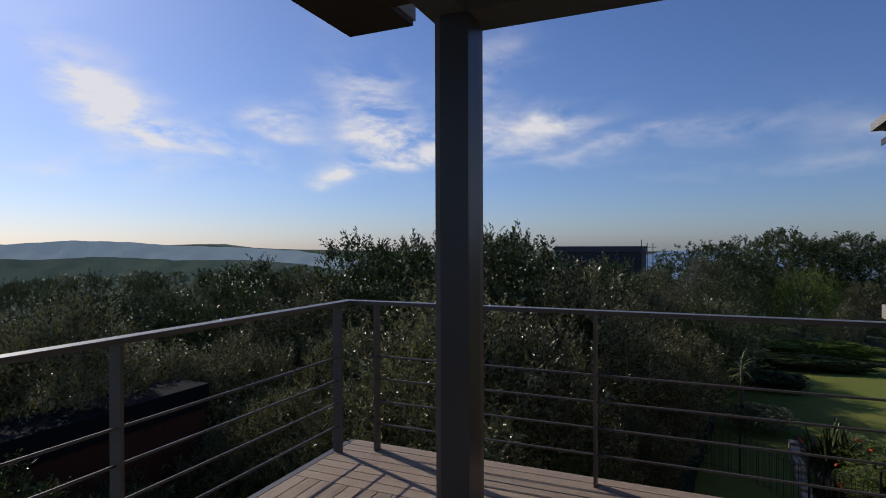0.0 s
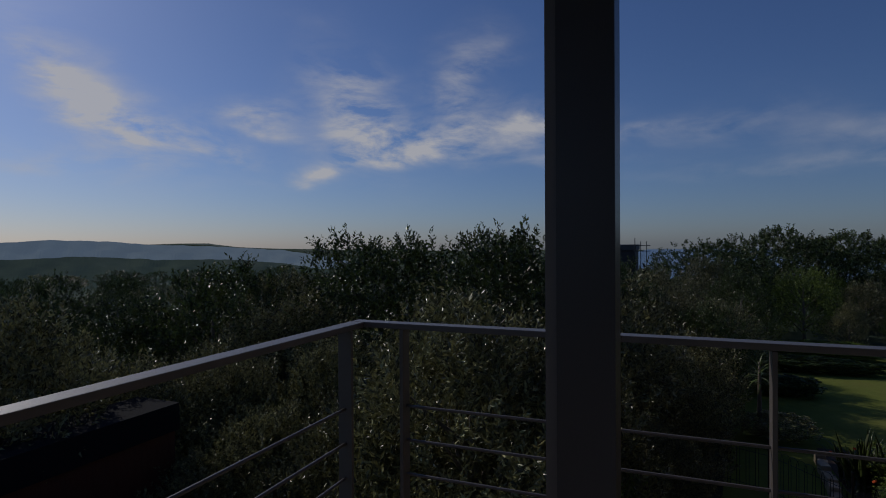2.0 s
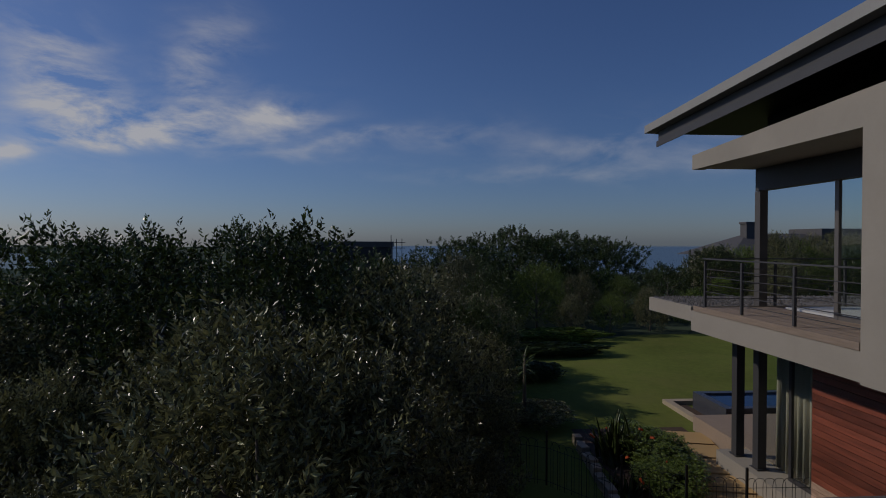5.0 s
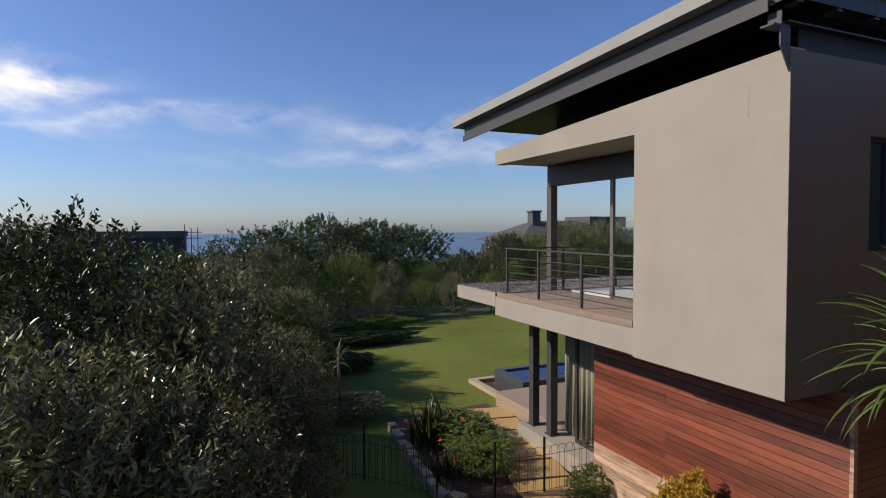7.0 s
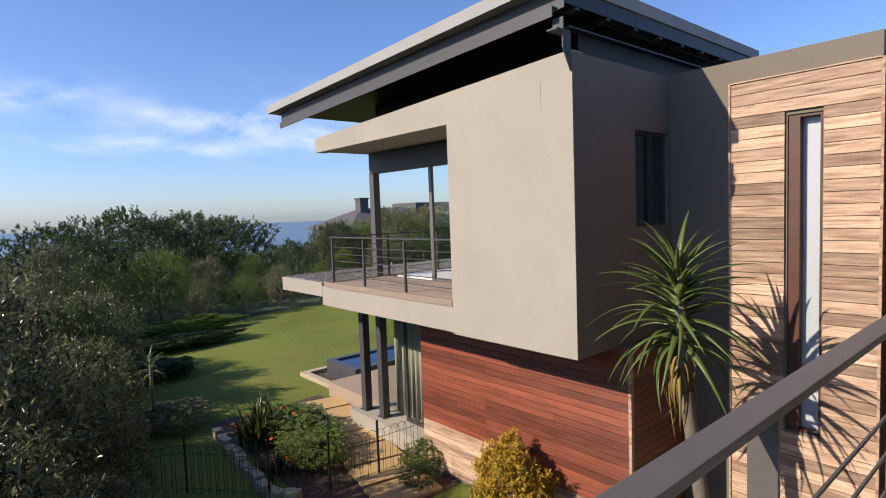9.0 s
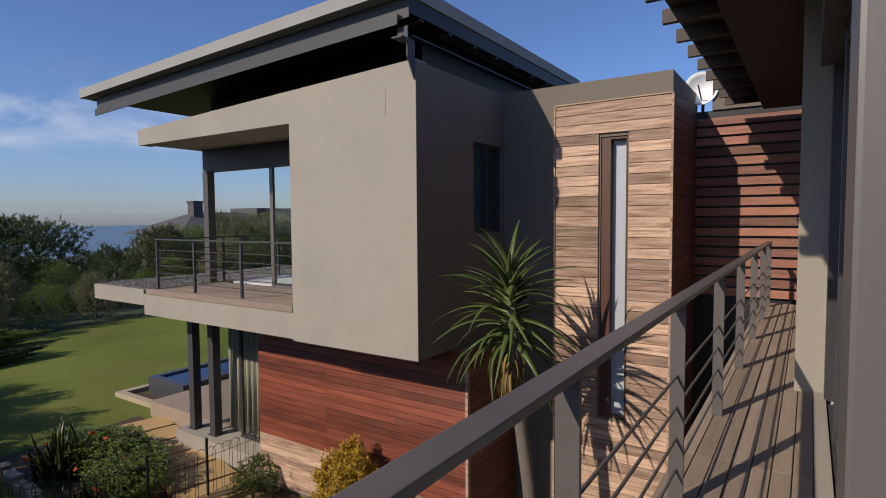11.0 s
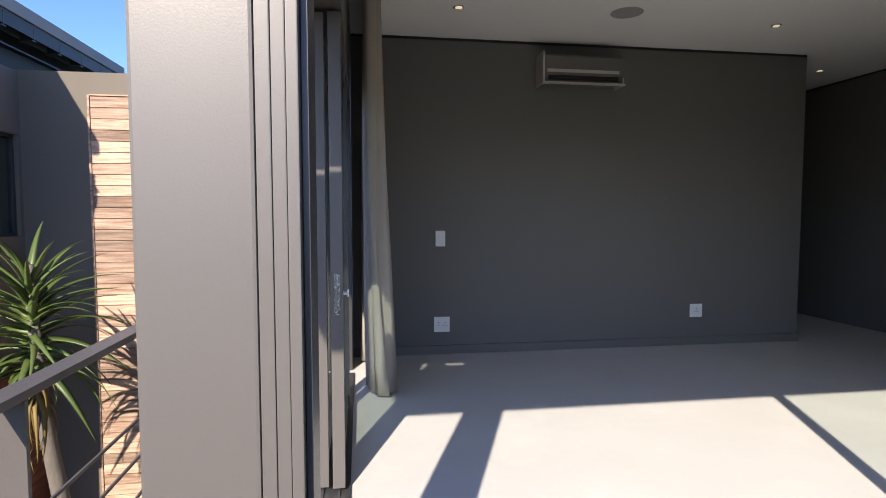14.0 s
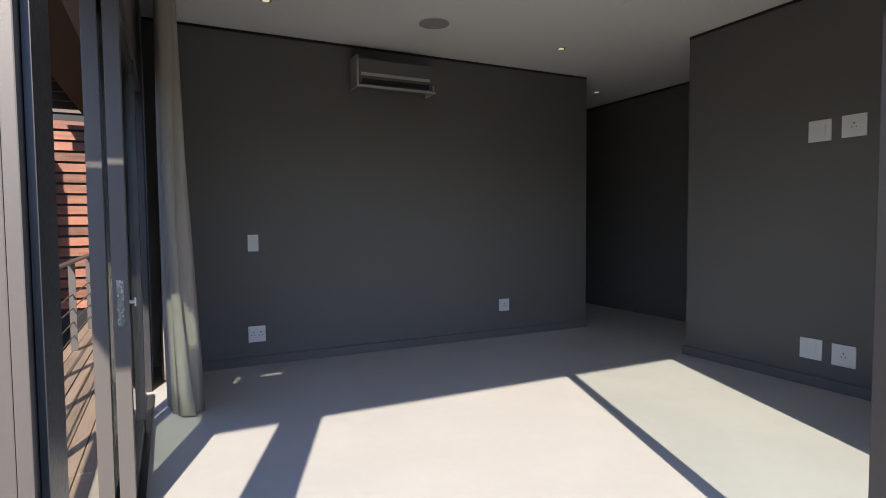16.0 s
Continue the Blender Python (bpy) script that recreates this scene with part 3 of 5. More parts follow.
def build_ac():
    a = thing("air_conditioner", "charcoal painted wall air conditioner in a pale frame", "air conditioner", (3.1, 1.05, 2.645))
    a.scale = (0.95, 0.89, 0.84)
    bm = bmesh.new()
    prof = [(0, 0.03), (-0.16, 0.03), (-0.22, 0.12), (-0.22, 0.31), (-0.18, 0.34), (0, 0.34)]
    va = [bm.verts.new((x, -0.44, z)) for x, z in prof]
    vb = [bm.verts.new((x, 0.44, z)) for x, z in prof]
    bm.faces.new(va)
    bm.faces.new(vb[::-1])
    for i in range(6):
        j = (i + 1) % 6
        bm.faces.new((va[i], vb[i], vb[j], va[j]))
    part("body", bm, M_ROOMWALL, a)
    part("frame", boxes((-0.235, -0.2, -0.47, 0.47, 0.0, 0.022), (-0.235, -0.2, 0.45, 0.47, 0.022, 0.36), (-0.2, 0, 0.452, 0.47, 0.0, 0.36), (-0.2, 0, -0.47, -0.452, 0.0, 0.10)), M_PALE, a, "pale metal edge frame")
    part("flap", boxes((-0.232, -0.222, -0.40, 0.42, 0.13, 0.165), bevel=0.003), M_PALE, a, "pale air outlet flap")
    part("outlet", boxes((-0.213, -0.20, -0.40, 0.40, 0.05, 0.10)), M_BLACK, a)


build_ac()


def build_downlight(x, y):
    d = thing("downlight", "small recessed ceiling downlight with a steel ring", "downlight", (x, y, 3.09), group="ceiling downlights")
    bm = bmesh.new()
    tube_bm(bm, [(0, 0, 0.0), (0, 0, -0.008)], 0.045, 20)
    part("ring", bm, M_CHROME, d)
    bm = bmesh.new()
    tube_bm(bm, [(0, 0, -0.0085), (0, 0, -0.011)], 0.030, 16)
    part("lamp", bm, M_LAMP, d)


for px, py in ((2.28, 2.394), (2.298, -0.515), (3.639, -2.184)):
    build_downlight(px, py)
sp = thing("ceiling_speaker", "round grey ceiling speaker grille", "speaker", (2.198, 0.968, 3.09))
bm = bmesh.new()
tube_bm(bm, [(0, 0, 0), (0, 0, -0.006)], 0.135, 32)
part("grille", bm, material("speaker_grille", (0.32, 0.31, 0.3), 0.7, vary=0.2, scale=200, fine=600), sp)
bm = bmesh.new()
tube_bm(bm, [(0, 0, 0), (0, 0, -0.004)], 0.147, 32)
part("rim", bm, M_WHITE, sp)
hatch = tagged(part("ceiling_hatch", boxes((0.62, 1.22, -0.73, -0.23, 3.084, 3.089)), M_CEIL), "white access hatch flush in the ceiling", "hatch")

# ---------------- railing ----------------


def build_railing():
    r = thing("railing", "brown-grey steel railing with four horizontal rods", "railing", (0, 0, 0))
    fy, wx = 4.06, -2.42
    bm = bmesh.new()
    box_bm(bm, wx - 0.034, 7.3, fy - 0.034, fy + 0.034, 0.930, 0.954, 0.004)
    part("handrail", bm, M_RAIL, r)
    part("handrail", boxes((wx - 0.034, wx + 0.034, -3.0, fy - 0.036, 0.930, 0.954), bevel=0.004), M_RAIL, r)
    post_y = mesh_of("post", boxes((-0.008, 0.008, -0.032, 0.032, 0.0, 0.928), bevel=0.002), M_RAIL)
    post_x = mesh_of("post", boxes((-0.032, 0.032, -0.008, 0.008, 0.0, 0.928), bevel=0.002), M_RAIL)
    for x in (-2.21, -0.84, 0.53, 1.90, 3.27, 4.64, 6.01, 7.2):
        p = part("post", post_y, None, r)
        p.location = (x, fy, 0)
    for y in (3.93, 2.43, 1.0, -0.43, -1.86):
        p = part("post", post_x, None, r)
        p.location = (wx, y, 0)
    for z in (0.165, 0.31, 0.455, 0.60):
        bm = bmesh.new()
        tube_bm(bm, [(-2.21, fy, z), (7.25, fy, z)], 0.0065, 8)
        part("rod", bm, M_RAIL, r)
        bm = bmesh.new()
        tube_bm(bm, [(wx, -2.9, z), (wx, 3.93, z)], 0.0065, 8)
        part("rod", bm, M_RAIL, r)


build_railing()

# eave rafters over the walkway
def build_rafters():
    raf = mesh_of("rafter", boxes((-0.03, 0.03, 0, 1.1, 0, 0.12), bevel=0.003), M_SLATBROWN)
    p = thing("pergola", "dark brown timber eave rafters over the walkway", "pergola", (0, 0, 0))
    for k in range(15):
        o = part("rafter", raf, None, p)
        o.location = (-1.18 + 0.6 * k, 3.58, 2.98)
    part("cover", boxes((-1.3, 7.55, 3.56, 4.62, 3.104, 3.14)), M_SLATBROWN, p)


build_rafters()

# ---------------- wing across the court ----------------
WX, WY = 3.72, 7.845


def prism(bm, x0, x1, y0, y1, za0, za1, zb0, zb1):
    """A bar along Y whose underside runs from za0 to za1 and top from zb0 to zb1."""
    vs = [bm.verts.new(p) for x in (x0, x1) for p in ((x, y0, za0), (x, y0, zb0), (x, y1, za1), (x, y1, zb1))]
    for f in ((0, 1, 3, 2), (4, 6, 7, 5), (0, 4, 5, 1), (2, 3, 7, 6), (0, 2, 6, 4), (1, 5, 7, 3)):
        bm.faces.new([vs[i] for i in f])


def build_wing():
    structure("wing_wall", boxes((WX, WX + 0.25, WY, 10.24, -0.57, 2.78), (WX, WX + 0.25, 10.24, 14.55, -0.54, -0.13)),
              M_PLASTER, "taupe plastered upper storey wall with a balcony opening", "wall")
    structure("wing_slab", boxes((WX + 0.02, 12, WY + 0.25, 14.5, -0.5, -0.16), (WX, 12, 14.56, 16.55, -0.36, -0.05)), M_PLASTER, "plastered balcony floor slab with a gravel roof end", "slab")
    structure("wing_soffit", boxes((WX + 0.25, 12, 10.24, 14.55, 2.80, 3.0)), M_PLASTER, "plastered balcony ceiling", "soffit")
    structure("wing_inner_wall", boxes((3.97, 12, 10.0, 10.24, -0.1, 2.8)), M_HOUSEWALL, "pale plastered inner wall behind the balcony", "wall")
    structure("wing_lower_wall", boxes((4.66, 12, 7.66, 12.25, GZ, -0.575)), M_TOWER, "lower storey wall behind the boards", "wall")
    structure("wing_lower_back", boxes((9.5, 9.7, 12.3, 16.0, GZ, -0.52)), M_HOUSEWALL, "inner wall of the lower room", "wall")
    structure("patio", boxes((5.43, 12, 12.3, 17.65, GZ - 0.1, -3.32)), M_DECK, "grey timber patio deck beside the pool", "patio")
    # court face takes the darker plaster, so its shade is partly painted
    structure("court_wall", boxes((WX + 0.003, 6.2, WY - 0.004, WY + 0.25, 2.48, 3.35), (WX + 0.003, 6.2, WY - 0.004, WY + 0.25, -0.568, 1.09), (WX + 0.003, 5.18, WY - 0.004, WY + 0.25, 1.09, 2.48), (6.13, 6.2, WY - 0.004, WY + 0.25, 1.09, 2.48)), M_TOWER, "brown plastered court wall with a window, darkened for its shade", "wall")
    structure("balcony_edge_board", boxes((WX - 0.012, WX + 0.015, 10.245, 14.45, -0.128, -0.02), bevel=0.004), M_DECKY, "weathered brown board along the balcony edge", "board")
    bm = bmesh.new()
    prism(bm, WX, WX + 0.25, WY, 14.55, 2.78, 2.78, 3.37, 3.075)
    prism(bm, WX - 0.004, WX, WY + 0.5, WY + 0.52, 2.7, 2.7, 3.06, 3.06)
    structure("wing_wall_top", bm, M_PLASTER, "sloping taupe plastered upper wall band", "wall")
    structure("roof_wing", wing_roof(), M_FASCIA, "pitched grey roof with a concrete edge over the wing", "roof")


def wing_roof():
    bm = bmesh.new()
    # mono-pitch slab: higher at the court side
    y0, y1, x0, x1 = 7.85, 16.2, 3.42, 9.8
    z0, z1 = 4.135, 3.84
    vs = []
    for x in (x0, x1):
        for y, z in ((y0, z0), (y1, z1)):
            for dz in (0, 0.175):
                vs.append(bm.verts.new((x, y, z + dz)))
    for f in ((0, 1, 3, 2), (4, 6, 7, 5), (0, 4, 5, 1), (2, 3, 7, 6), (0, 2, 6, 4), (1, 5, 7, 3)):
        bm.faces.new([vs[i] for i in f])
    return bm


build_wing()


def sloped_beam(name, x, w, y0, y1, z0, z1, h, mat, parent, label=""):
    bm = bmesh.new()
    t = 0.02
    for a, b, c, d in ((-w / 2, w / 2, 0, t), (-t / 2, t / 2, t, h - t), (-w / 2, w / 2, h - t, h)):
        vs = []
        for xx in (x + a, x + b):
            for y, z in ((y0, z0), (y1, z1)):
                for dz in (c, d):
                    vs.append(bm.verts.new((xx, y, z + dz)))
        for f in ((0, 1, 3, 2), (4, 6, 7, 5), (0, 4, 5, 1), (2, 3, 7, 6), (0, 2, 6, 4), (1, 5, 7, 3)):
            bm.faces.new([vs[i] for i in f])
    return part(name, bm, mat, parent, label)


def roof_void_bm():
    bm = bmesh.new()
    # black fill standing in for the shaded void above the wall
    prism(bm, 5.3, 5.36, 8.42, 14.5, 3.30, 3.0, 4.10, 3.88)
    prism(bm, 4.6, 9.5, 8.36, 8.42, 3.30, 3.30, 4.07, 4.07)
    prism(bm, 3.97, 5.3, 7.9, 14.5, 3.28, 2.99, 3.30, 3.01)
    return bm


def build_roof_steel():
    rs = thing("roof_frame", "dark steel roof beams under the grey roof", "roof frame", (0, 0, 0))
    bm = bmesh.new()
    prism(bm, 3.48, 3.50, 7.95, 15.7, 3.75, 3.44, 3.88, 3.57)
    prism(bm, 3.50, 3.60, 7.95, 15.7, 3.86, 3.55, 3.88, 3.57)
    prism(bm, 3.62, 3.64, 7.87, 15.9, 3.87, 3.55, 4.13, 3.84)
    part("beam", bm, M_DARKSTEEL, rs)
    for k in range(9):
        x = 3.9 + k * 0.7
        sloped_beam("beam", x, 0.10, 7.87, 8.05, 3.89, 3.88, 0.235, M_DARKSTEEL, rs)
    # edge channel is black so the court-side eave shade sits in its colour
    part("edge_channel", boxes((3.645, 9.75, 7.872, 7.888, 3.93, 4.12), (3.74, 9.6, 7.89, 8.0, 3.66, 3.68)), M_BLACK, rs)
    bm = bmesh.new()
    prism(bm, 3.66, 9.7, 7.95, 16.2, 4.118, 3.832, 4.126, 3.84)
    # black sheet added below the slab to paint the shade under the roof
    part("roof_lining", bm, M_BLACK, rs, "black sheet added for the shade under the roof")
    part("clerestory", roof_void_bm(), M_BLACK, rs, "black fill for the shaded void between wall and roof")
    bm = boxes((3.46, 3.72, 7.86, 8.02, 3.58, 3.60), (3.58, 3.60, 7.86, 8.02, 3.60, 3.75))
    part("bracket", bm, M_DARKSTEEL, rs)
    for y, top in ((WY + 0.004, 3.37),):
        bm = bmesh.new()
        vs = [bm.verts.new(p) for p in ((WX - 0.003, y, top - 0.27), (WX - 0.003, y, top + 0.2), (WX - 0.16, y, top + 0.2), (WX - 0.16, y, top))]
        ws = [bm.verts.new((v.co.x, v.co.y + 0.02, v.co.z)) for v in vs]
        bm.faces.new(vs)
        bm.faces.new(ws[::-1])
        for i in range(4):
            j = (i + 1) % 4
            bm.faces.new((vs[i], ws[i], ws[j], vs[j]))
        part("corner_gusset", bm, M_DARKSTEEL, rs)


build_roof_steel()
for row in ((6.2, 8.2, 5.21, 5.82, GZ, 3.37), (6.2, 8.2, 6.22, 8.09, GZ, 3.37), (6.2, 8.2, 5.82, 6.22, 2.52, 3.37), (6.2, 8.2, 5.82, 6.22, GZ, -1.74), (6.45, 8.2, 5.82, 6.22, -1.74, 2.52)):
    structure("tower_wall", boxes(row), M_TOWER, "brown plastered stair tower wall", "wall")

win = thing("window_tower", "tall narrow tower window with a frosted pane", "window", (6.2, 5.83, -1.74), kind="structure")
part("window_frame", boxes((0.02, 0.20, 0.25, 0.38, 0.0, 4.25), (0.02, 0.20, 0.0, 0.02, 0.0, 4.25), (0.02, 0.20, 0.02, 0.25, 4.22, 4.25), (0.02, 0.20, 0.02, 0.25, 0, 0.03)), material("red_brown_frame", (0.09, 0.035, 0.02), 0.5, vary=0.2), win)
part("pane", boxes((0.15, 0.16, 0.02, 0.25, 0.03, 4.22)), M_FROST, win)
win = thing("window_court", "dark window with a blind in the shaded wall", "window", (5.18, WY, 1.09), kind="structure")
part("window_frame", boxes((0, 0.05, 0.05, 0.12, 0, 1.39), (0.9, 0.95, 0.05, 0.12, 0, 1.39), (0.05, 0.9, 0.05, 0.12, 1.34, 1.39), (0.05, 0.9, 0.05, 0.12, 0, 0.05), (0.44, 0.50, 0.05, 0.12, 0.05, 1.34)), M_ALUDARK, win)
part("pane", boxes((0.05, 0.44, 0.08, 0.09, 0.05, 1.34)), M_GLASS, win)
part("pane", boxes((0.50, 0.9, 0.08, 0.09, 0.05, 1.34)), M_GLASS, win)
structure("wing_room_back", boxes((4.0, 9.6, 9.7, 9.9, -0.1, 3.2), (9.4, 9.6, 8.1, 9.7, -0.1, 3.2)), M_ROOMWALL, "dark inner wall behind the court window", "wall")


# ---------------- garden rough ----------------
# backing coloured black so the slat gaps carry painted shade
structure("slat_wall_back", boxes((8.0, 8.2, 3.5, 5.2, GZ, 3.05)), M_BLACK, "black backing that paints the shade between the timber slats", "wall")
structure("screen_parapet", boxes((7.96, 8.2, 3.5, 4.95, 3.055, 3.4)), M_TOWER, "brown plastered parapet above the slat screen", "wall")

# ---------------- wing: balcony and lower storey ----------------
def build_balcony_rail():
    r = thing("balcony_railing", "dark steel balcony railing with horizontal rods", "railing", (0, 0, 0))
    x, y = WX + 0.12, 14.25
    part("handrail", boxes((x - 0.025, x + 0.025, 10.29, y, 0.935, 0.96), bevel=0.003), M_DARKSTEEL, r)
    part("handrail", boxes((x - 0.025, 11.5, y + 0.001, y + 0.05, 0.935, 0.96), bevel=0.003), M_DARKSTEEL, r)
    post = mesh_of("post", boxes((-0.022, 0.022, -0.022, 0.022, 0, 0.93), bevel=0.003), M_DARKSTEEL)
    for k, (px, py) in enumerate(((x, 14.23), (x, 13.0), (x, 11.64), (x + 1.5, 14.27), (x + 3.0, 14.27), (x + 4.5, 14.27), (x + 6, 14.27))):
        o = part("post", post, None, r)
        o.location = (px, py, -0.02)
    for z in (0.14, 0.29, 0.44, 0.59, 0.74):
        bm = bmesh.new()
        tube_bm(bm, [(x, 10.3, z), (x, 14.22, z)], 0.008, 6)
        part("rod", bm, M_DARKSTEEL, r)
        bm = bmesh.new()
        tube_bm(bm, [(x, 14.27, z), (11.4, 14.27, z)], 0.008, 6)
        part("rod", bm, M_DARKSTEEL, r)


build_balcony_rail()


def build_balcony():
    structure("balcony_beam", boxes((5.0, 5.2, 10.29, 14.42, 2.34, 2.79)), M_DARKSTEEL, "dark steel beam over the balcony glazing", "beam")
    structure("balcony_room_floor", boxes((5.5, 12, 10.29, 14.2, -0.155, -0.03)), M_FLOOR, "pale floor of the balcony room", "floor")
    p = thing("balcony_post", "square dark steel balcony post", "post", (5.13, 14.42, -0.03))
    part("shaft", boxes((-0.085, 0.085, -0.085, 0.085, 0, 2.37), bevel=0.004), M_STEEL, p)
    d = thing("balcony_door", "grey aluminium sliding glass door on the balcony", "sliding door", (5.12, 10.29, -0.03))
    for y in (1.25, 2.02):
        part("stile", boxes((-0.03, 0.03, y, y + 0.09, 0, 2.37), bevel=0.003), M_ALU, d)
    part("bottom_rail", boxes((-0.025, 0.025, 0, 1.24, 0.0, 0.09)), M_ALU, d)
    part("bottom_rail", boxes((-0.025, 0.025, 1.345, 2.01, 0.0, 0.09)), M_ALU, d)
    g = part("pane", boxes((-0.004, 0.004, 1.345, 2.01, 0.09, 2.36)), M_GLASS, d)
    g.visible_shadow = False
    g = part("pane", boxes((-0.004, 0.004, 0.01, 1.24, 0.09, 2.36)), M_GLASS, d)
    g.visible_shadow = False


build_balcony()


def build_lower_storey():
    for y in (14.92, 14.18):
        p = thing("patio_post", "dark steel post carrying the balcony", "post", (5.01, y + 0.05, -3.32), group="patio posts")
        part("shaft", boxes((-0.09, 0.09, -0.09, 0.09, 0.012, 2.78), bevel=0.004), M_DARKSTEEL, p)
        part("base_plate", boxes((-0.13, 0.13, -0.13, 0.13, 0, 0.012)), M_DARKSTEEL, p)
    d = thing("patio_door", "glass patio door with striped grey curtains behind", "sliding door", (5.22, 12.3, -3.32))
    part("frame", boxes((-0.03, 0.03, 0.0, 0.07, 0, 2.78), (-0.03, 0.03, 1.25, 1.32, 0, 2.78), (-0.03, 0.03, 2.1, 2.17, 0, 2.78), (-0.03, 0.03, 0.07, 1.25, 2.7, 2.78), (-0.03, 0.03, 0.07, 1.25, 0, 0.08)), M_ALUDARK, d)
    part("pane", boxes((-0.004, 0.004, 0.07, 1.25, 0.08, 2.7)), M_GLASS, d).visible_shadow = False
    part("pane", boxes((-0.004, 0.004, 1.32, 2.1, 0.08, 2.7)), M_GLASS, d).visible_shadow = False
    c = thing("patio_curtain", "grey-green curtain hanging in folds behind glass", "curtain", (5.42, 12.40, -3.31))
    bm = bmesh.new()
    prev = None
    for i in range(121):
        y = i * 0.0155
        x = 0.05 * math.sin(i * 0.62) + 0.015 * math.sin(i * 0.23)
        a, b = bm.verts.new((x, y, 0)), bm.verts.new((x * 0.8, y, 2.7))
        if prev:
            bm.faces.new((prev[0], a, b, prev[1]))
        prev = (a, b)
    cl = part("cloth", bm, material("green_grey_cloth", (0.42, 0.38, 0.30), 0.9, vary=0.08, fine=100), c, smooth=True)
    so = cl.modifiers.new("thickness", "SOLIDIFY")
    so.thickness = 0.004
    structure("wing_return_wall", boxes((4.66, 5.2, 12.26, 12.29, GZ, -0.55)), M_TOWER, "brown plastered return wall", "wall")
    structure("patio_plinth", boxes((4.72, 5.42, 12.3, 15.3, GZ, -3.335)), M_PLASTER, "pale plastered plinth below the glass door", "plinth")


build_lower_storey()

# pool
pool = thing("plunge_pool", "raised dark tiled plunge pool with blue water", "pool", (6.4, 17.75, GZ))
part("wall", boxes((0, 0.22, 0, 1.75, 0, 0.55), (0.22, 4, 0, 0.22, 0, 0.55), (0.22, 4, 1.53, 1.75, 0, 0.55), (3.8, 4.0, 0.22, 1.53, 0, 0.55), bevel=0.01), M_POOL, pool)
part("water", boxes((0.22, 3.8, 0.22, 1.53, 0.2, 0.50)), M_WATER, pool, "still dark blue water")
kerb = thing("pool_kerb", "pale stone kerb round a sunken bed", "kerb", (5.75, 17.7, GZ))
part("edging", boxes((0, 0.22, 0, 2.4, 0, 0.16), (0.22, 1.2, 2.16, 2.4, 0, 0.16), bevel=0.01), M_STONE, kerb)
part("soil", boxes((0.22, 0.64, 0, 2.16, 0, 0.05)), M_SOIL, kerb)

# ---------------- garden ----------------


def build_fence():
    fn = thing("garden_fence", "black hooped wire garden fence with slim posts", "fence", (0, 0, GZ))
    way = [(5.05, 12.5), (3.68, 12.55), (2.7, 12.73), (1.74, 13.24), (0.7, 14.6), (-0.6, 15.2)]
    post = mesh_of("post", boxes((-0.018, 0.018, -0.018, 0.018, 0, 1.15), bevel=0.003), M_BLACK)
    for x, y in way:
        part("post", post, None, fn).location = (x, y, 0)
    wire = bmesh.new()
    for (x0, y0), (x1, y1) in zip(way, way[1:]):
        length = math.hypot(x1 - x0, y1 - y0)
        n = max(2, round(length / 0.17))
        for i in range(n):
            a, b = (i + 0.02) / n, (i + 1.35) / n
            b = min(b, 1)
            pts = []
            for s in range(7):
                t = a + (b - a) * (0.5 - 0.5 * math.cos(math.pi * s / 6))
                pts.append((x0 + (x1 - x0) * t, y0 + (y1 - y0) * t, 0.85 + 0.12 * math.sin(math.pi * s / 6)))
            pts = [(pts[0][0], pts[0][1], 0.02)] + pts + [(pts[-1][0], pts[-1][1], 0.02)]
            tube_bm(wire, pts, 0.005, 4)
        for z in (0.12, 0.80):
            tube_bm(wire, [(x0, y0, z), (x1, y1, z)], 0.005, 4)
    tagged(part("wire_mesh", wire, M_BLACK, fn), kind="stuff")


build_fence()


def build_path():
    structure("garden_path", boxes((2.2, 5.25, 11.2, 17.9, GZ - 0.1, GZ + 0.035)), M_SOIL, "dark earth bed along the stepping path", "garden bed")
    rng = random.Random(4)
    pts = [(4.75 - 0.20 * k, 17.0 - 0.88 * k) for k in range(7)]
    for x, y in pts:
        bm = boxes((-0.62, 0.62, -0.41, 0.41, 0.0, 0.06), bevel=0.012)
        s = tagged(part("paving_slab", bm, M_SAND), "ochre paving slab set in the garden path", "paving slab", "stepping slabs", )
        s.matrix_basis = pose(x + 0.1, y, GZ + 0.035, 0, 0, -12 + rng.uniform(-2, 2))
    k = thing("bed_edging", "rough pale stone edging of the flower bed", "edging", (0, 0, GZ))
    line = [(2.05, 17.0), (1.9, 15.2), (1.75, 13.4), (2.1, 12.7)]
    for (x0, y0), (x1, y1) in zip(line, line[1:]):
        n = int(math.hypot(x1 - x0, y1 - y0) / 0.33)
        for i in range(n):
            t = (i + 0.5) / n
            st = part("stone", boxes((-0.10, 0.10, -0.15, 0.15, 0, 0.22 + rng.uniform(-.04, .05)), bevel=0.03), M_STONE, k)
            st.matrix_basis = pose(x0 + (x1 - x0) * t, y0 + (y1 - y0) * t, 0, rng.uniform(-4, 4), rng.uniform(-4, 4), rng.uniform(-14, 14) + math.degrees(math.atan2(y1 - y0, x1 - x0)) - 90)


build_path()


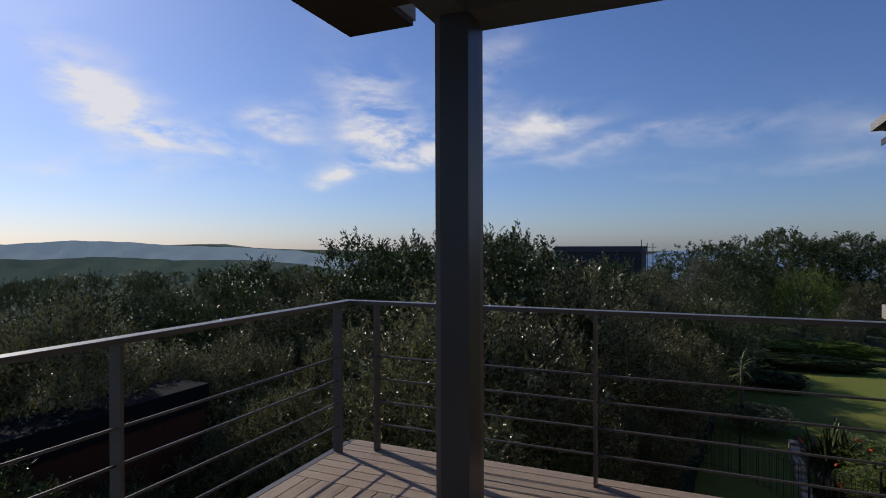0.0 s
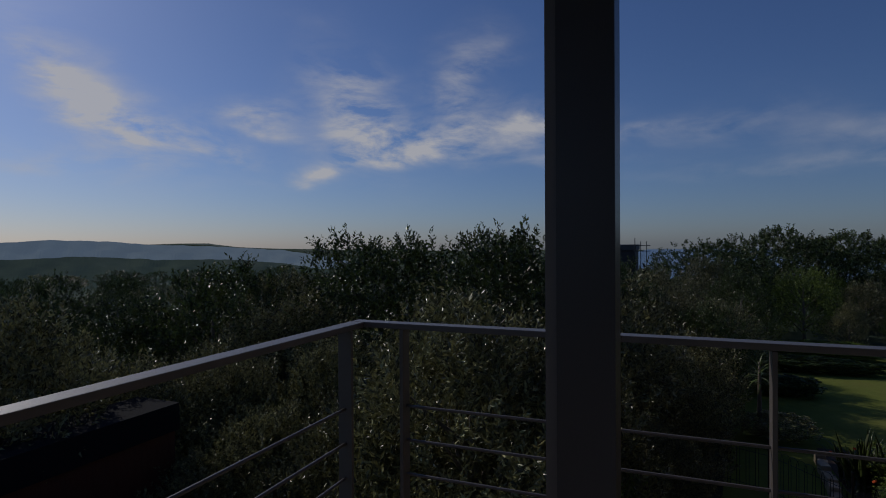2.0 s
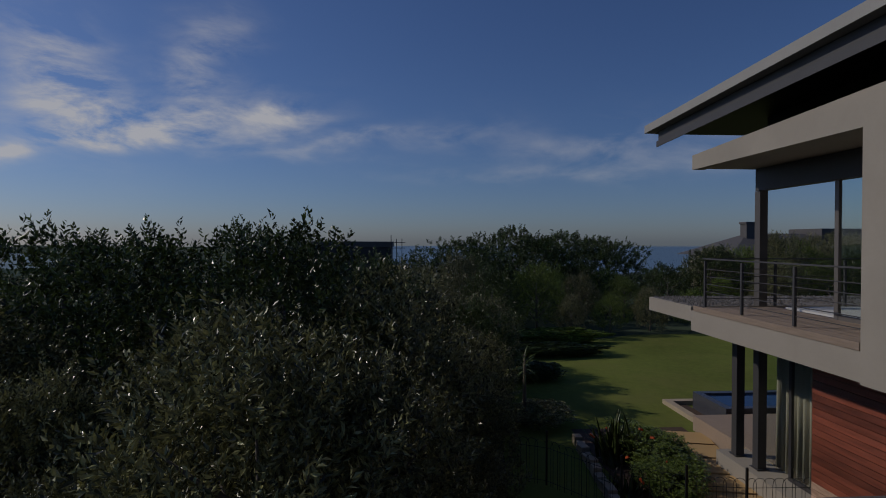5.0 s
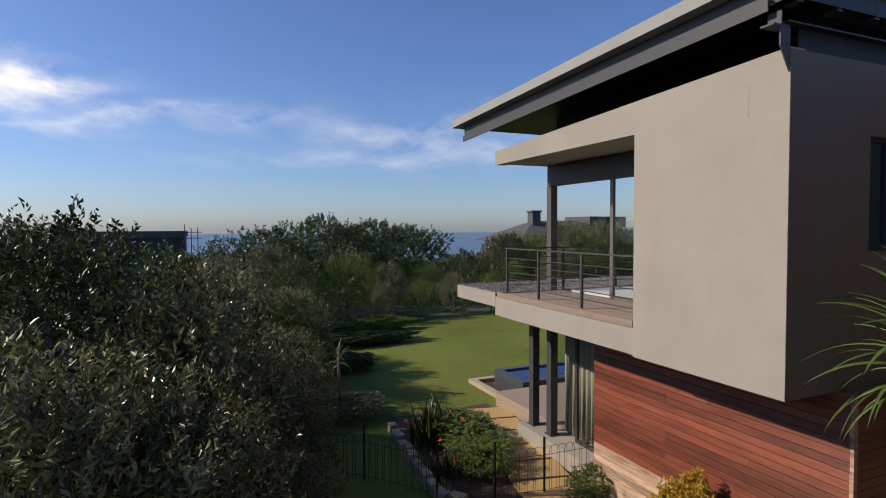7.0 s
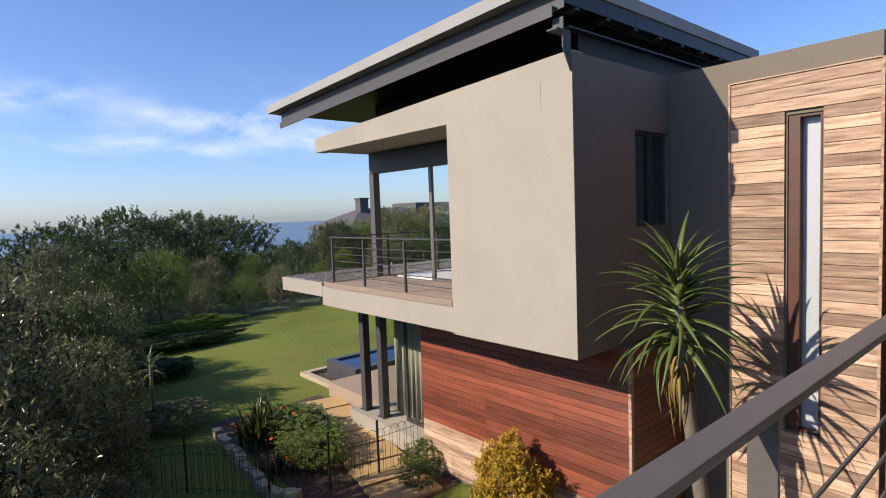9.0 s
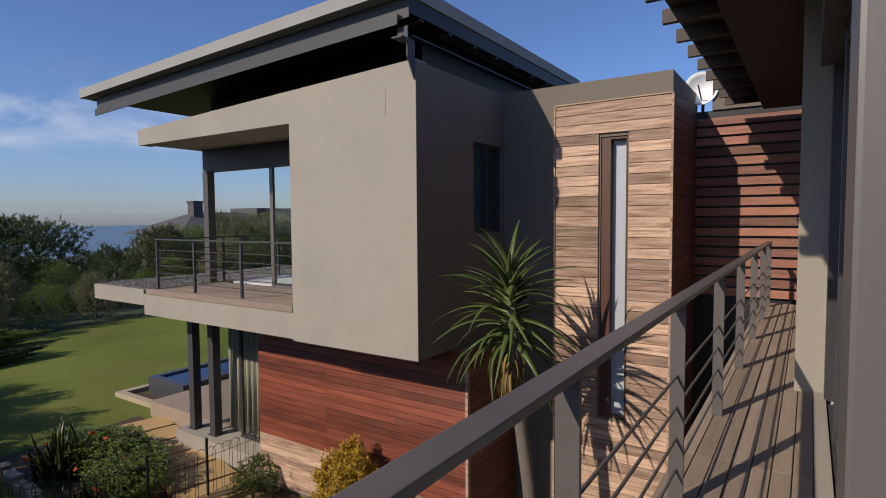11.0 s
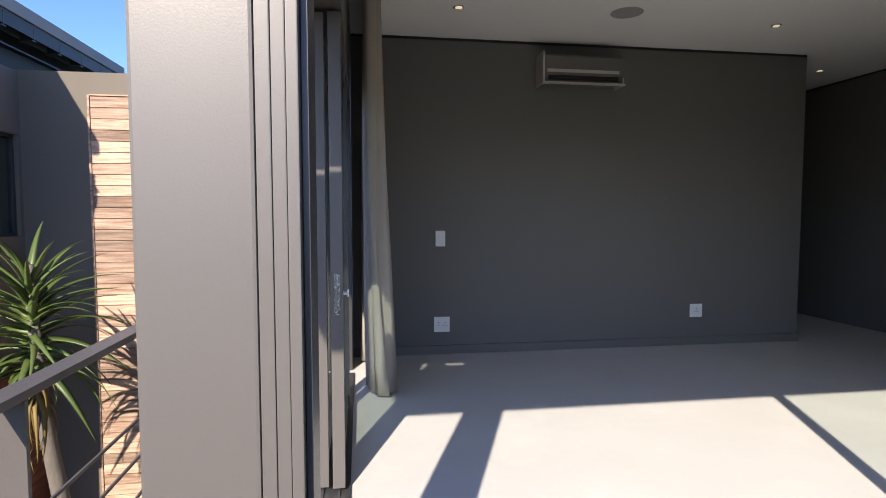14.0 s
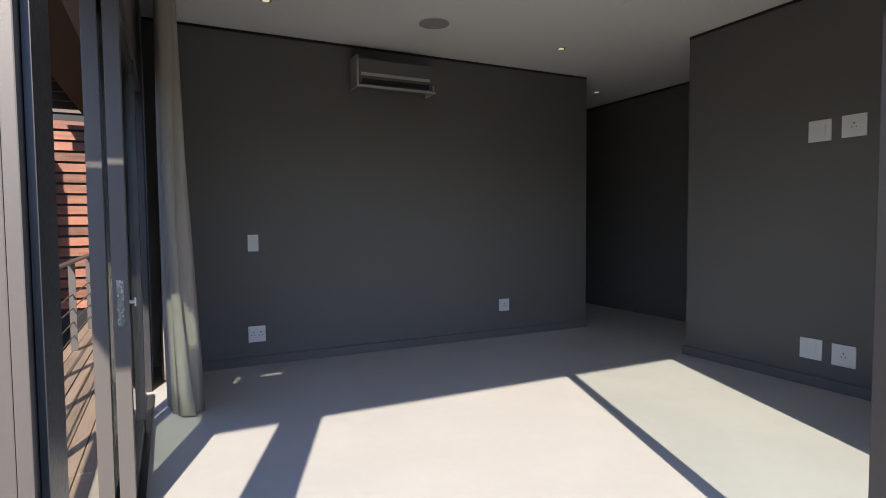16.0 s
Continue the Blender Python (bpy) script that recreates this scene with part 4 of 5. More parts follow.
def crown_mesh(name, seed, r, h, shoots, per, leaf_len, leaf_w, mat, shoot_len=0.5, spread=0.55, fill=0.25, flat=0.0):
    """A crown of leafy shoots on a lumpy shell, with looser leaves inside; foot at z = 0, top near h."""
    rng = np.random.default_rng(seed)
    u = rng.normal(size=(shoots, 3))
    u /= np.linalg.norm(u, axis=1, keepdims=True)
    u[:, 2] = np.where(u[:, 2] < -0.85, -u[:, 2], u[:, 2])
    lump = np.array([1 + 0.42 * noise.noise(Vector(v * 1.9) + Vector((seed * 3.1, 0, 0))) + 0.26 * noise.noise(Vector(v * 4.6) + Vector((0, seed, 0))) for v in u])
    inner = rng.random(shoots) < fill
    depth = np.where(inner, rng.uniform(0.55, 0.9, shoots), rng.uniform(0.9, 1.03, shoots))
    z = u[:, 2] * (1 - flat) + flat * np.sign(u[:, 2]) * np.abs(u[:, 2]) ** 0.5
    base = np.stack([u[:, 0] * r, u[:, 1] * r, h * 0.52 + z * h * 0.46], 1)
    ctr = np.array([0, 0, h * 0.5])
    base = ctr + (base - ctr) * (lump * depth)[:, None]
    d = u * 0.55 + np.array([0, 0, 0.75]) + rng.normal(size=(shoots, 3)) * 0.35
    d /= np.linalg.norm(d, axis=1, keepdims=True)
    sl = shoot_len * rng.uniform(0.5, 1.25, shoots)
    k = np.tile(np.arange(per) / per, shoots)
    rep = np.repeat(np.arange(shoots), per)
    pos = base[rep] + d[rep] * (k * sl[rep])[:, None] + rng.normal(size=(len(rep), 3)) * 0.012
    out = rng.normal(size=(len(rep), 3))
    out -= (out * d[rep]).sum(1, keepdims=True) * d[rep]
    out /= np.linalg.norm(out, axis=1, keepdims=True)
    along = d[rep] * 0.65 + out * spread * 1.3
    n = len(rep)
    ln = leaf_len * rng.uniform(0.6, 1.25, n) * (1 - 0.35 * k)
    v = leaves(rng, pos, along, ln, leaf_w * rng.uniform(0.7, 1.2, n))
    return mesh_from_arrays(name, v, quads(n), mat)


def trunk_mesh(seed, h, r, name="trunk"):
    rng = random.Random(seed)
    bm = bmesh.new()
    tube_bm(bm, [(0, 0, -0.1), (0.05, 0.03, h * 0.25), (0.02, -0.06, h * 0.5), (0.1, 0.0, h * 0.85)], [0.13, 0.10, 0.08, 0.02], 8)
    for k in range(9):
        a = k * 2.4 + rng.random()
        z = h * (0.15 + 0.06 * k)
        tube_bm(bm, [(0.03, 0, z), (math.cos(a) * r * 0.4, math.sin(a) * r * 0.4, z + h * 0.12), (math.cos(a) * r * 0.8, math.sin(a) * r * 0.8, z + h * 0.26)], [0.05, 0.035, 0.008], 6)
    return mesh_of(name, bm, M_BARK, True)


HEIGHT = {}


def make_tree(name, label, crown, trunk, category="tree", group=""):
    t = thing(name, label, category, (0, 0, -60), group=group)
    HEIGHT[t.name] = float(np.percentile([v.co.z for v in crown.vertices], 99.3))
    part("trunk", trunk, None, t)
    part("crown", crown, None, t)
    return t


def plant(proto, x, y, top, height, turn, wide=1.0, z=None, first=[]):
    """Puts a copy of a plant with its top at the given height above the deck."""
    zb = GZ if z is None else z
    s = (top - zb) / HEIGHT[proto.name]
    m = Matrix.Translation((x, y, zb)) @ Euler((0, 0, radians(turn))).to_matrix().to_4x4() @ Matrix.Diagonal((s * wide, s * wide, s, 1))
    if proto.name not in first:
        first.append(proto.name)
        proto.matrix_basis = m
        return proto
    return copy_thing(proto, m)


TR = trunk_mesh(3, 5.0, 2.0)
NEAR = [make_tree("olive_bush", "tall silvery-green wild bush with narrow glossy leaves", crown_mesh("crown", s, 2.2, 5.2, 1500, 18, 0.185, 0.052, L_OLIVE, 0.78, spread=0.62), TR, "bush") for s in (1, 2)]
MID = [make_tree("olive_bush", "dense grey-green wild bush in the garden bank", crown_mesh("crown", 11, 2.3, 5.2, 1000, 14, 0.20, 0.06, L_OLIVE, 0.7), TR, "bush"),
       make_tree("dark_bush", "dense dark green broad-leaved bush", crown_mesh("crown", 12, 2.3, 5.2, 1100, 14, 0.16, 0.055, L_DARK, 0.5), TR, "bush"),
       make_tree("light_bush", "fresh green leafy bush in the garden bank", crown_mesh("crown", 13, 2.3, 5.2, 1100, 14, 0.14, 0.05, L_LIGHT, 0.5), TR, "bush")]
FAR = [make_tree("far_bush", "dark green coastal bush on the slope", crown_mesh("crown", 21, 2.6, 5.0, 420, 12, 0.30, 0.10, L_DARK, 0.7), TR, "bush"),
       make_tree("far_bush", "grey-green coastal bush on the slope", crown_mesh("crown", 22, 2.6, 5.0, 420, 12, 0.30, 0.10, L_OLIVE, 0.7), TR, "bush")]
FLATTREE = make_tree("milkwood_tree", "dark green flat-topped coastal tree", crown_mesh("crown", 31, 3.6, 6.2, 1500, 14, 0.20, 0.075, L_DARK, 0.5, flat=0.5), TR, "tree")


def build_bank():
    rng = random.Random(11)
    for i, (x, y, top) in enumerate(((-3.6, 9.0, 0.5), (-2.75, 9.7, -0.1), (-1.9, 10.6, -0.6), (-5.3, 8.7, 0.65), (-1.2, 12.0, -1.1), (-4.2, 11.3, 1.2), (-5.2, 12.4, 1.68), (-7.1, 11.0, 1.45), (-8.9, 12.2, 1.65), (-6.9, 8.9, 0.3), (-9.5, 6.5, 2.1), (-8.3, 9.9, 1.0), (-10.4, 5.0, 2.1), (-9.0, 8.1, 0.6), (-7.3, 8.0, -1.0), (-6.5, 6.2, -1.75))):
        plant(NEAR[i % 2], x, y, top, 5.2, rng.uniform(0, 360), rng.uniform(0.85, 1.05))
    mid = [(-4.4, 14.0, 1.5, 1), (-2.6, 13.4, 0.75, 0), (-7.0, 14.4, 1.75, 1), (-0.9, 14.2, -1.0, 0), (-5.0, 16.0, 1.6, 1), (-10.5, 13.8, 1.7, 0), (-2.6, 16.8, 0.6, 0), (-0.7, 16.6, -0.7, 0), (-4.3, 19.0, 1.05, 0),
           (-1.9, 19.8, 0.35, 0), (0.0, 20.6, -0.4, 1), (-3.0, 22.8, 1.05, 1), (-0.9, 23.8, 0.6, 0), (0.6, 24.8, -0.1, 0), (-1.6, 27.0, 1.35, 0), (-5.5, 24.0, 1.0, 1), (-8.0, 18.0, 1.9, 0),
           (1.8, 29.5, 0.3, 1), (0.6, 32.5, 1.75, 0), (5.2, 34.5, 0.0, 2), (8.3, 36.6, 0.1, 0), (11.5, 37.6, 0.2, 2), (14.5, 38.0, 0.1, 1), (17.5, 37.0, 0.3, 2), (20, 36, 0.3, 0),
           (4.0, 37.5, 0.9, 2), (8.0, 40.5, 0.6, 2), (12.0, 41.5, 0.7, 2), (16, 42, 0.8, 2), (20, 41, 0.9, 1), (24, 42, 1.0, 2), (-12.0, 9.2, 0.5, 0), (-13.2, 6.8, 0.35, 0), (-12.8, 11.3, 0.15, 1), (-14.5, 4.0, 0.6, 0),
           (-10.9, 16.0, 0.5, 1), (-13.0, 20.0, 0.2, 1), (-5.0, 6.3, -2.2, 0), (-6.4, 7.2, -1.9, 2), (23, 35, 0.6, 1), (24, 29, 0.5, 0), (25, 25, 0.6, 2), (-1.9, 12.7, -1.5, 2), (-0.2, 18.4, -1.6, 2), (-9.5, 8.3, 0.35, 0), (-7.0, 4.4, -0.9, 1), (-6.9, 5.9, -1.6, 1), (20, 35, 1.2, 0), (24, 37, 1.5, 2), (28, 38, 1.5, 0), (31, 36, 1.4, 2), (18, 39, 1.2, 1), (35, 34, 1.3, 0), (22, 44, 1.8, 2), (27, 46, 2.0, 0), (32, 44, 1.9, 1), (6.5, 32.2, -0.9, 0), (9, 33.2, -0.7, 2), (11.5, 33.8, -0.6, 0), (14, 33.8, -0.4, 2), (37, 40, 1.6, 0), (30, 50, 2.2, 2), (25, 51, 1.9, 0), (-1.3, 9.4, -2.5, 2), (-0.9, 10.6, -2.7, 2), (22, 38, 1.1, 0), (-1.3, 15.3, -0.1, 0), (-0.5, 17.6, -0.3, 0), (-0.9, 21.6, 0.4, 0), (0.5, 23.2, 0.1, 0), (19.5, 41.5, 2.2, 0), (22, 41.5, 2.9, 2), (24.5, 42, 3.4, 0), (27, 43, 3.4, 2), (29.5, 42, 3.5, 0), (32.5, 43, 3.3, 2), (30, 46, 3.3, 0), (27, 38, 1.2, 1), (-1.9, 8.7, -0.75, 2), (-11.5, 12.5, 1.1, 1), (-9.3, 15.5, 1.8, 1), (-6.2, 19.5, 2.0, 1), (-20, 14, 0.5, 1), (-24, 12, 0.3, 0), (-22, 18, 0.3, 1), (-28, 16, 0.0, 1), (-26, 22, -0.1, 0), (-18, 20, 0.4, 1), (-30, 10, -0.1, 1), (-34, 20, -0.3, 1), (-19, 10, 0.6, 0), (-32, 26, -0.3, 1), (-38, 15, -0.4, 1), (-25, 30, 0.0, 1), (-36, 34, -0.5, 0), (-42, 26, -0.7, 1)]
    for x, y, top, k in mid:
        plant(MID[k], x, y, top, 5.2, rng.uniform(0, 360), rng.uniform(0.85, 1.1))
    for x, y, top in ((5.6, 43, 2.2), (9.0, 43.5, 2.5), (12.2, 45, 2.1), (1.2, 37, 1.9)):
        plant(FLATTREE, x, y, top, 6.2, rng.uniform(0, 360), 1.15)
    for k in range(230):
        a = rng.uniform(-75, 42)
        r = rng.uniform(28, 80) if k < 70 else rng.uniform(70, 330)
        x, y = -2.3 + r * math.sin(radians(a)), 3.5 + r * math.cos(radians(a))
        if -2 < x < 26 and y < 46:
            continue
        g = ground_height(x, y)
        lim = 1.35 + r * math.tan(radians(-0.9 if a < -41 or a > 12 else -0.25 if -12 < a < -1 else 0.55))
        top = min(g + rng.uniform(3.0, 5.0) * (1 if r < 90 else 1.3), lim)
        if a < -41 and r < 90:
            top = min(top, 1.35 - r * 0.055)
        if top - g > 1.0:
            plant(FAR[k % 2], x, y, top, 5.0, rng.uniform(0, 360), rng.uniform(1.0, 1.6), g)

    for i, (x, y, top) in enumerate(((-9.6, 10.1, 0.45), (-10.6, 11.6, 0.5), (-8.8, 9.0, 0.2), (-13.5, 14.5, 0.3), (-16, 15, 0.2), (-15.5, 11.5, 0.1), (-17, 18.5, 0.1))):
        plant(NEAR[i % 2] if i < 3 else MID[i % 2], x, y, top, 5.2, i * 77, 1.05)


build_bank()


def blade_mesh(name, length, width, droop, mat, segs=9):
    """A long tapering channelled leaf growing along +X, rising first and then drooping."""
    bm = bmesh.new()
    rings = []
    for i in range(segs + 1):
        t = i / segs
        w = width * (1 - t) ** 0.75 * (1 if t > 0.08 else 0.8) + 0.002
        x = length * (t - 0.16 * droop * t * t)
        z = length * (0.34 * t - droop * 0.72 * t * t)
        rings.append([bm.verts.new(p) for p in ((x, -w / 2, z + w * 0.18), (x, 0, z - w * 0.12), (x, w / 2, z + w * 0.18), (x, 0, z - w * 0.02))])
    for a, b in zip(rings, rings[1:]):
        for k in range(4):
            bm.faces.new((a[k], a[(k + 1) % 4], b[(k + 1) % 4], b[k]))
    bm.faces.new(rings[0])
    return mesh_of(name, bm, mat, True)


def build_aloe(name, label, at, trunk_h, size, rows, lean=(0, 0), seed=5, dry=True, category="aloe"):
    rng = random.Random(seed)
    a = thing(name, label, category, at)
    bm = bmesh.new()
    lx, ly = lean
    tube_bm(bm, [(lx, ly, -0.05), (lx * 0.6, ly * 0.6, trunk_h * 0.4), (lx * 0.15, ly * 0.15, trunk_h * 0.8), (0, 0, trunk_h + size * 0.75)],
            [0.085 * size + 0.03, 0.06 * size + 0.02, 0.055 * size + 0.015, 0.04 * size], 10)
    part("trunk", bm, M_BARK, a, smooth=True)
    kinds = [blade_mesh("leaf", size * s, size * 0.092, d, L_ALOE) for s, d in ((0.85, 0.5), (1.0, 0.62), (1.05, 0.8), (0.95, 1.05))]
    drys = [blade_mesh("dry_leaf", size * 0.75, size * 0.06, d, L_DRY) for d in (1.2, 1.6)]
    n = rows
    for i in range(n):
        t = i / (n - 1)                    # 0 low, 1 top
        z = trunk_h + size * (-0.25 + 0.78 * t)
        az = i * 137.5 + rng.uniform(-12, 12)
        tilt = -18 + 70 * t ** 1.25 + rng.uniform(-9, 9)      # up from level
        me = kinds[min(3, int((1 - t) * 4))]
        o = part("leaf", me, None, a)
        s = rng.uniform(0.85, 1.1) * (1 - 0.12 * t)
        o.matrix_basis = pose(0, 0, z, 0, 0, az) @ pose(0, 0, 0, 0, -tilt, 0) @ pose(0.02, 0, 0, rng.uniform(-25, 25)) @ Matrix.Scale(s, 4)
    if dry:
        for i in range(26):
            o = part("dry_leaf", drys[i % 2], None, a)
            o.matrix_basis = pose(0, 0, trunk_h - size * (0.2 + 0.35 * rng.random()), 0, 0, i * 137.5) @ pose(0, 0, 0, 0, 35 + rng.uniform(0, 28), 0) @ Matrix.Scale(rng.uniform(0.6, 1.0), 4)
    return a


build_aloe("tree_aloe", "tall tree aloe with arching spiky green leaves", (4.45, 6.87, GZ), 3.68, 1.2, 78, lean=(0.25, -0.35))
build_aloe("young_aloe", "slim young tree aloe with a small rosette", (1.05, 18.4, GZ), 1.5, 0.6, 26, seed=7, dry=False)
build_aloe("young_aloe", "low aloe rosette at the lawn's edge", (1.9, 24.5, GZ), 0.5, 0.8, 26, seed=8, dry=False)


def build_strap_plant(at, seed, count, size, mat, label, name="strelitzia", flowers=0):
    rng = random.Random(seed)
    p = thing(name, label, "plant", at)
    me = [blade_mesh("leaf", size, size * 0.13, d, mat, 6) for d in (0.1, 0.3, 0.6)]
    for i in range(count):
        o = part("leaf", me[i % 3], None, p)
        o.matrix_basis = pose(rng.gauss(0, 0.16), rng.gauss(0, 0.16), 0, 0, 0, i * 137.5) @ pose(0, 0, 0, 0, -rng.uniform(28, 76), 0) @ Matrix.Scale(rng.uniform(0.6, 1.1), 4)
    if flowers:
        fm = mesh_of("flower", boxes((-0.015, 0.11, -0.015, 0.015, -0.01, 0.035), bevel=0.008), L_RED)
        for i in range(flowers):
            o = part("flower", fm, None, p)
            o.matrix_basis = pose(rng.gauss(0, 0.35), rng.gauss(0, 0.35), size * rng.uniform(0.5, 0.85), 0, rng.uniform(-50, -10), rng.uniform(0, 360))
    return p


build_strap_plant((2.55, 15.7, GZ + 0.03), 3, 70, 1.15, L_DARK, "clump of dark strap-leaved plants with orange flowers", flowers=4)
build_strap_plant((3.0, 14.4, GZ + 0.03), 4, 40, 0.6, L_LIGHT, "small strap-leaved plant with one red flower", flowers=1)
build_strap_plant((2.2, 14.1, GZ + 0.03), 6, 34, 0.55, L_DARK, "low strap-leaved plant beside the bed edging", flowers=2)


def mound(name, label, x, y, rx, ry, h, seed, shoots, leaf, mat, z=GZ + 0.03, category="shrub"):
    me = crown_mesh("foliage", seed, 1.0, 2.0, shoots, 11, leaf, leaf * 0.42, mat, 0.22, spread=0.9, fill=0.3)
    t = thing(name, label, category, (x, y, z))
    o = part("foliage", me, None, t)
    bm = bmesh.new()
    tube_bm(bm, [(0, 0, -0.02), (0.02, 0.01, 0.5), (0.0, 0.04, 1.0)], [0.05, 0.035, 0.01], 6)
    part("stem", bm, M_BARK, t)
    t.scale = (rx, ry, h / 2)
    return t


mound("clipped_shrub", "low spreading bright green shrub beside the path", 3.35, 15.5, 0.7, 1.35, 0.66, 41, 1900, 0.10, L_LIGHT)
mound("clipped_shrub", "low spreading green shrub by the flower bed", 3.0, 14.0, 0.6, 0.75, 0.6, 42, 1100, 0.10, L_LIGHT)
mound("yellow_shrub", "rounded shrub of thin yellow-orange stems", 4.02, 9.35, 0.45, 0.62, 1.4, 43, 1300, 0.12, L_YELLOW)
mound("gate_shrub", "small green shrub in the bed by the gate", 4.55, 12.1, 0.5, 0.4, 0.55, 44, 600, 0.12, L_LIGHT)
mound("gate_shrub", "small dark shrub in the bed by the gate", 4.0, 11.7, 0.35, 0.4, 0.4, 45, 400, 0.12, L_DARK)
mound("silver_shrub", "low silver-leaved shrub at the lawn's edge", 1.45, 18.2, 0.75, 0.6, 0.65, 46, 700, 0.13, L_OLIVE)
mound("bed_shrub", "low dark shrub in a bed on the lawn", 4.2, 27.2, 1.9, 0.5, 0.55, 47, 900, 0.22, L_DARK)
mound("bed_shrub", "low green shrub in a bed on the lawn", 5.2, 30.3, 2.0, 0.5, 0.7, 48, 900, 0.22, L_LIGHT)
mound("bed_shrub", "low dark shrub in a bed on the lawn", 2.4, 23.2, 0.9, 0.6, 0.6, 49, 700, 0.2, L_DARK)

# dark shed beyond the west deck
shed = thing("garden_shed", "dark low shed with red-brown boards below", "shed", (-8.0, 5.8, GZ))
part("wall", boxes((-0.8, 0, -3.6, 2.3, 0, 2.3)), M_OUTRED, shed)
part("roof", boxes((-0.84, 0.04, -3.65, 2.35, 2.3, 2.7)), M_OUTB, shed)

# neighbouring houses
nb = thing("neighbour_house", "long dark flat-roofed house behind the trees", "house", (-6.6, 45, -4.5))
part("wall", boxes((-3.2, 3.2, 0, 6, 0, 5.35)), material("dark_cladding", (0.05, 0.045, 0.045), 0.8, vary=0.1), nb)
part("roof", boxes((-3.3, 3.3, -0.1, 6.1, 5.36, 5.78)), M_ROOFTILE, nb)
sc = thing("scaffold", "slim steel scaffold frame beside the far house", "scaffold", (-3.5, 44.6, -4.5))
for dx in (0.15, 0.55, 0.95):
    bm = bmesh.new()
    tube_bm(bm, [(dx, 0, 0), (dx, 0, 6.0 if dx > .2 else 6.25)], 0.03, 6)
    part("pole", bm, M_DARKSTEEL, sc)
for z in (5.3, 5.7):
    bm = bmesh.new()
    tube_bm(bm, [(-0.1, 0, z), (1.2, 0, z)], 0.025, 6)
    part("bar", bm, M_DARKSTEEL, sc)
nb = thing("villa", "pale villa with a dark pitched roof and chimney", "house", (33, 56, -4.9))
part("wall", boxes((-3, 12, 0, 9, 0, 4.9)), M_HOUSEWALL, nb)
bm = bmesh.new()
v = [bm.verts.new(p) for p in ((-4, -1, 4.8), (13, -1, 4.8), (13, 10, 4.8), (-4, 10, 4.8), (1, 4.5, 7.1), (9, 4.5, 7.1))]
for f in ((0, 1, 5, 4), (1, 2, 5), (2, 3, 4, 5), (3, 0, 4), (3, 2, 1, 0)):
    bm.faces.new([v[i] for i in f])
part("roof", bm, M_ROOFTILE, nb)
part("chimney", boxes((0.2, 1.3, 3.2, 4.3, 5.2, 8.1), (0.1, 1.4, 3.1, 4.4, 8.1, 8.3)), M_ROOFTILE, nb)
part("roof_block", boxes((7.5, 13, 2, 7, 6.3, 7.6)), M_ROOFTILE, nb)

# satellite dish
dish = thing("satellite_dish", "white satellite dish on the roof behind", "dish", (8.1, 5.12, 3.0))
bm = bmesh.new()
rings = []
for i in range(6):
    t = i / 5
    rings.append([bm.verts.new((-0.18 * t * t, 0.27 * t * math.cos(a), 0.42 + 0.27 * t * math.sin(a))) if t > 0 else None for a in (2 * math.pi * k / 24 for k in range(24))])
c = bm.verts.new((0, 0, 0.42))
for k in range(24):
    bm.faces.new((c, rings[1][k], rings[1][(k + 1) % 24]))
    for a, b in zip(rings[1:], rings[2:]):
        bm.faces.new((a[k], b[k], b[(k + 1) % 24], a[(k + 1) % 24]))
o = part("bowl", bm, M_WHITE, dish, smooth=True)
o.modifiers.new("thickness", "SOLIDIFY").thickness = 0.01
bm = bmesh.new()
tube_bm(bm, [(0.05, 0, -0.3), (0.05, 0, 0.55), (0, 0, 0.55)], 0.025, 8)
tube_bm(bm, [(-0.02, 0, 0.2), (-0.45, 0, 0.42)], 0.012, 6)
part("arm", bm, M_DARKSTEEL, dish)

# ---------------- boards, one by one ----------------
def planks(parent, mat, rows, name="plank"):
    """Boards sharing meshes by their length: rows of (x, y, z, length, turned)."""
    cache = {}
    for x, y, z, length, size, along in rows:
        key = (round(length, 3), size, along)
        if key not in cache:
            w, t = size
            if along == "x":
                bm = boxes((0, length, 0, w, 0, t), bevel=0.003)
            elif along == "y":
                bm = boxes((0, w, 0, length, 0, t), bevel=0.003)
            else:                                   # lying on a wall that faces -X, along Y
                bm = boxes((0, t, 0, length, 0, w), bevel=0.003)
            cache[key] = mesh_of(name, bm, mat)
        o = new(name, cache[key])
        o.parent = parent
        o.location = (x, y, z)


def build_deck():
    d = thing("deck", "weathered brown timber deck boards with dark gaps", "deck", (0, 0, 0), kind="structure")
    part("joists", boxes((-2.42, -1.48, -3.2, 4.12, -0.24, -0.034), (-1.48, 7.6, 3.52, 4.12, -0.24, -0.034)), M_BLACK, d)
    rows = []
    pitch, w = 0.092, 0.086
    y = 3.53
    k = 0
    while y < 4.10:
        rows.append((-2.44, y, -0.032, 3.6, (w, 0.03), "x"))
        rows.append((1.165, y, -0.032, 3.2, (w, 0.03), "x"))
        rows.append((4.37, y, -0.032, 3.25, (w, 0.03), "x"))
        y += pitch
    planks(d, M_DECK, rows, "board")
    rows = []
    x = -2.44
    while x < -1.50:
        rows.append((x, -3.2, -0.032, 3.4, (w, 0.03), "y"))
        rows.append((x, 0.205, -0.032, 3.32, (w, 0.03), "y"))
        x += pitch
    planks(d, M_DECKY, rows, "board")
    part("edge_beam", boxes((-2.47, 7.6, 4.125, 4.165, -0.3, -0.005)), M_STEEL, d, "painted steel edge beam")
    part("edge_beam", boxes((-2.49, -2.45, -3.2, 4.12, -0.3, -0.005)), M_STEEL, d, "painted steel edge beam")


build_deck()


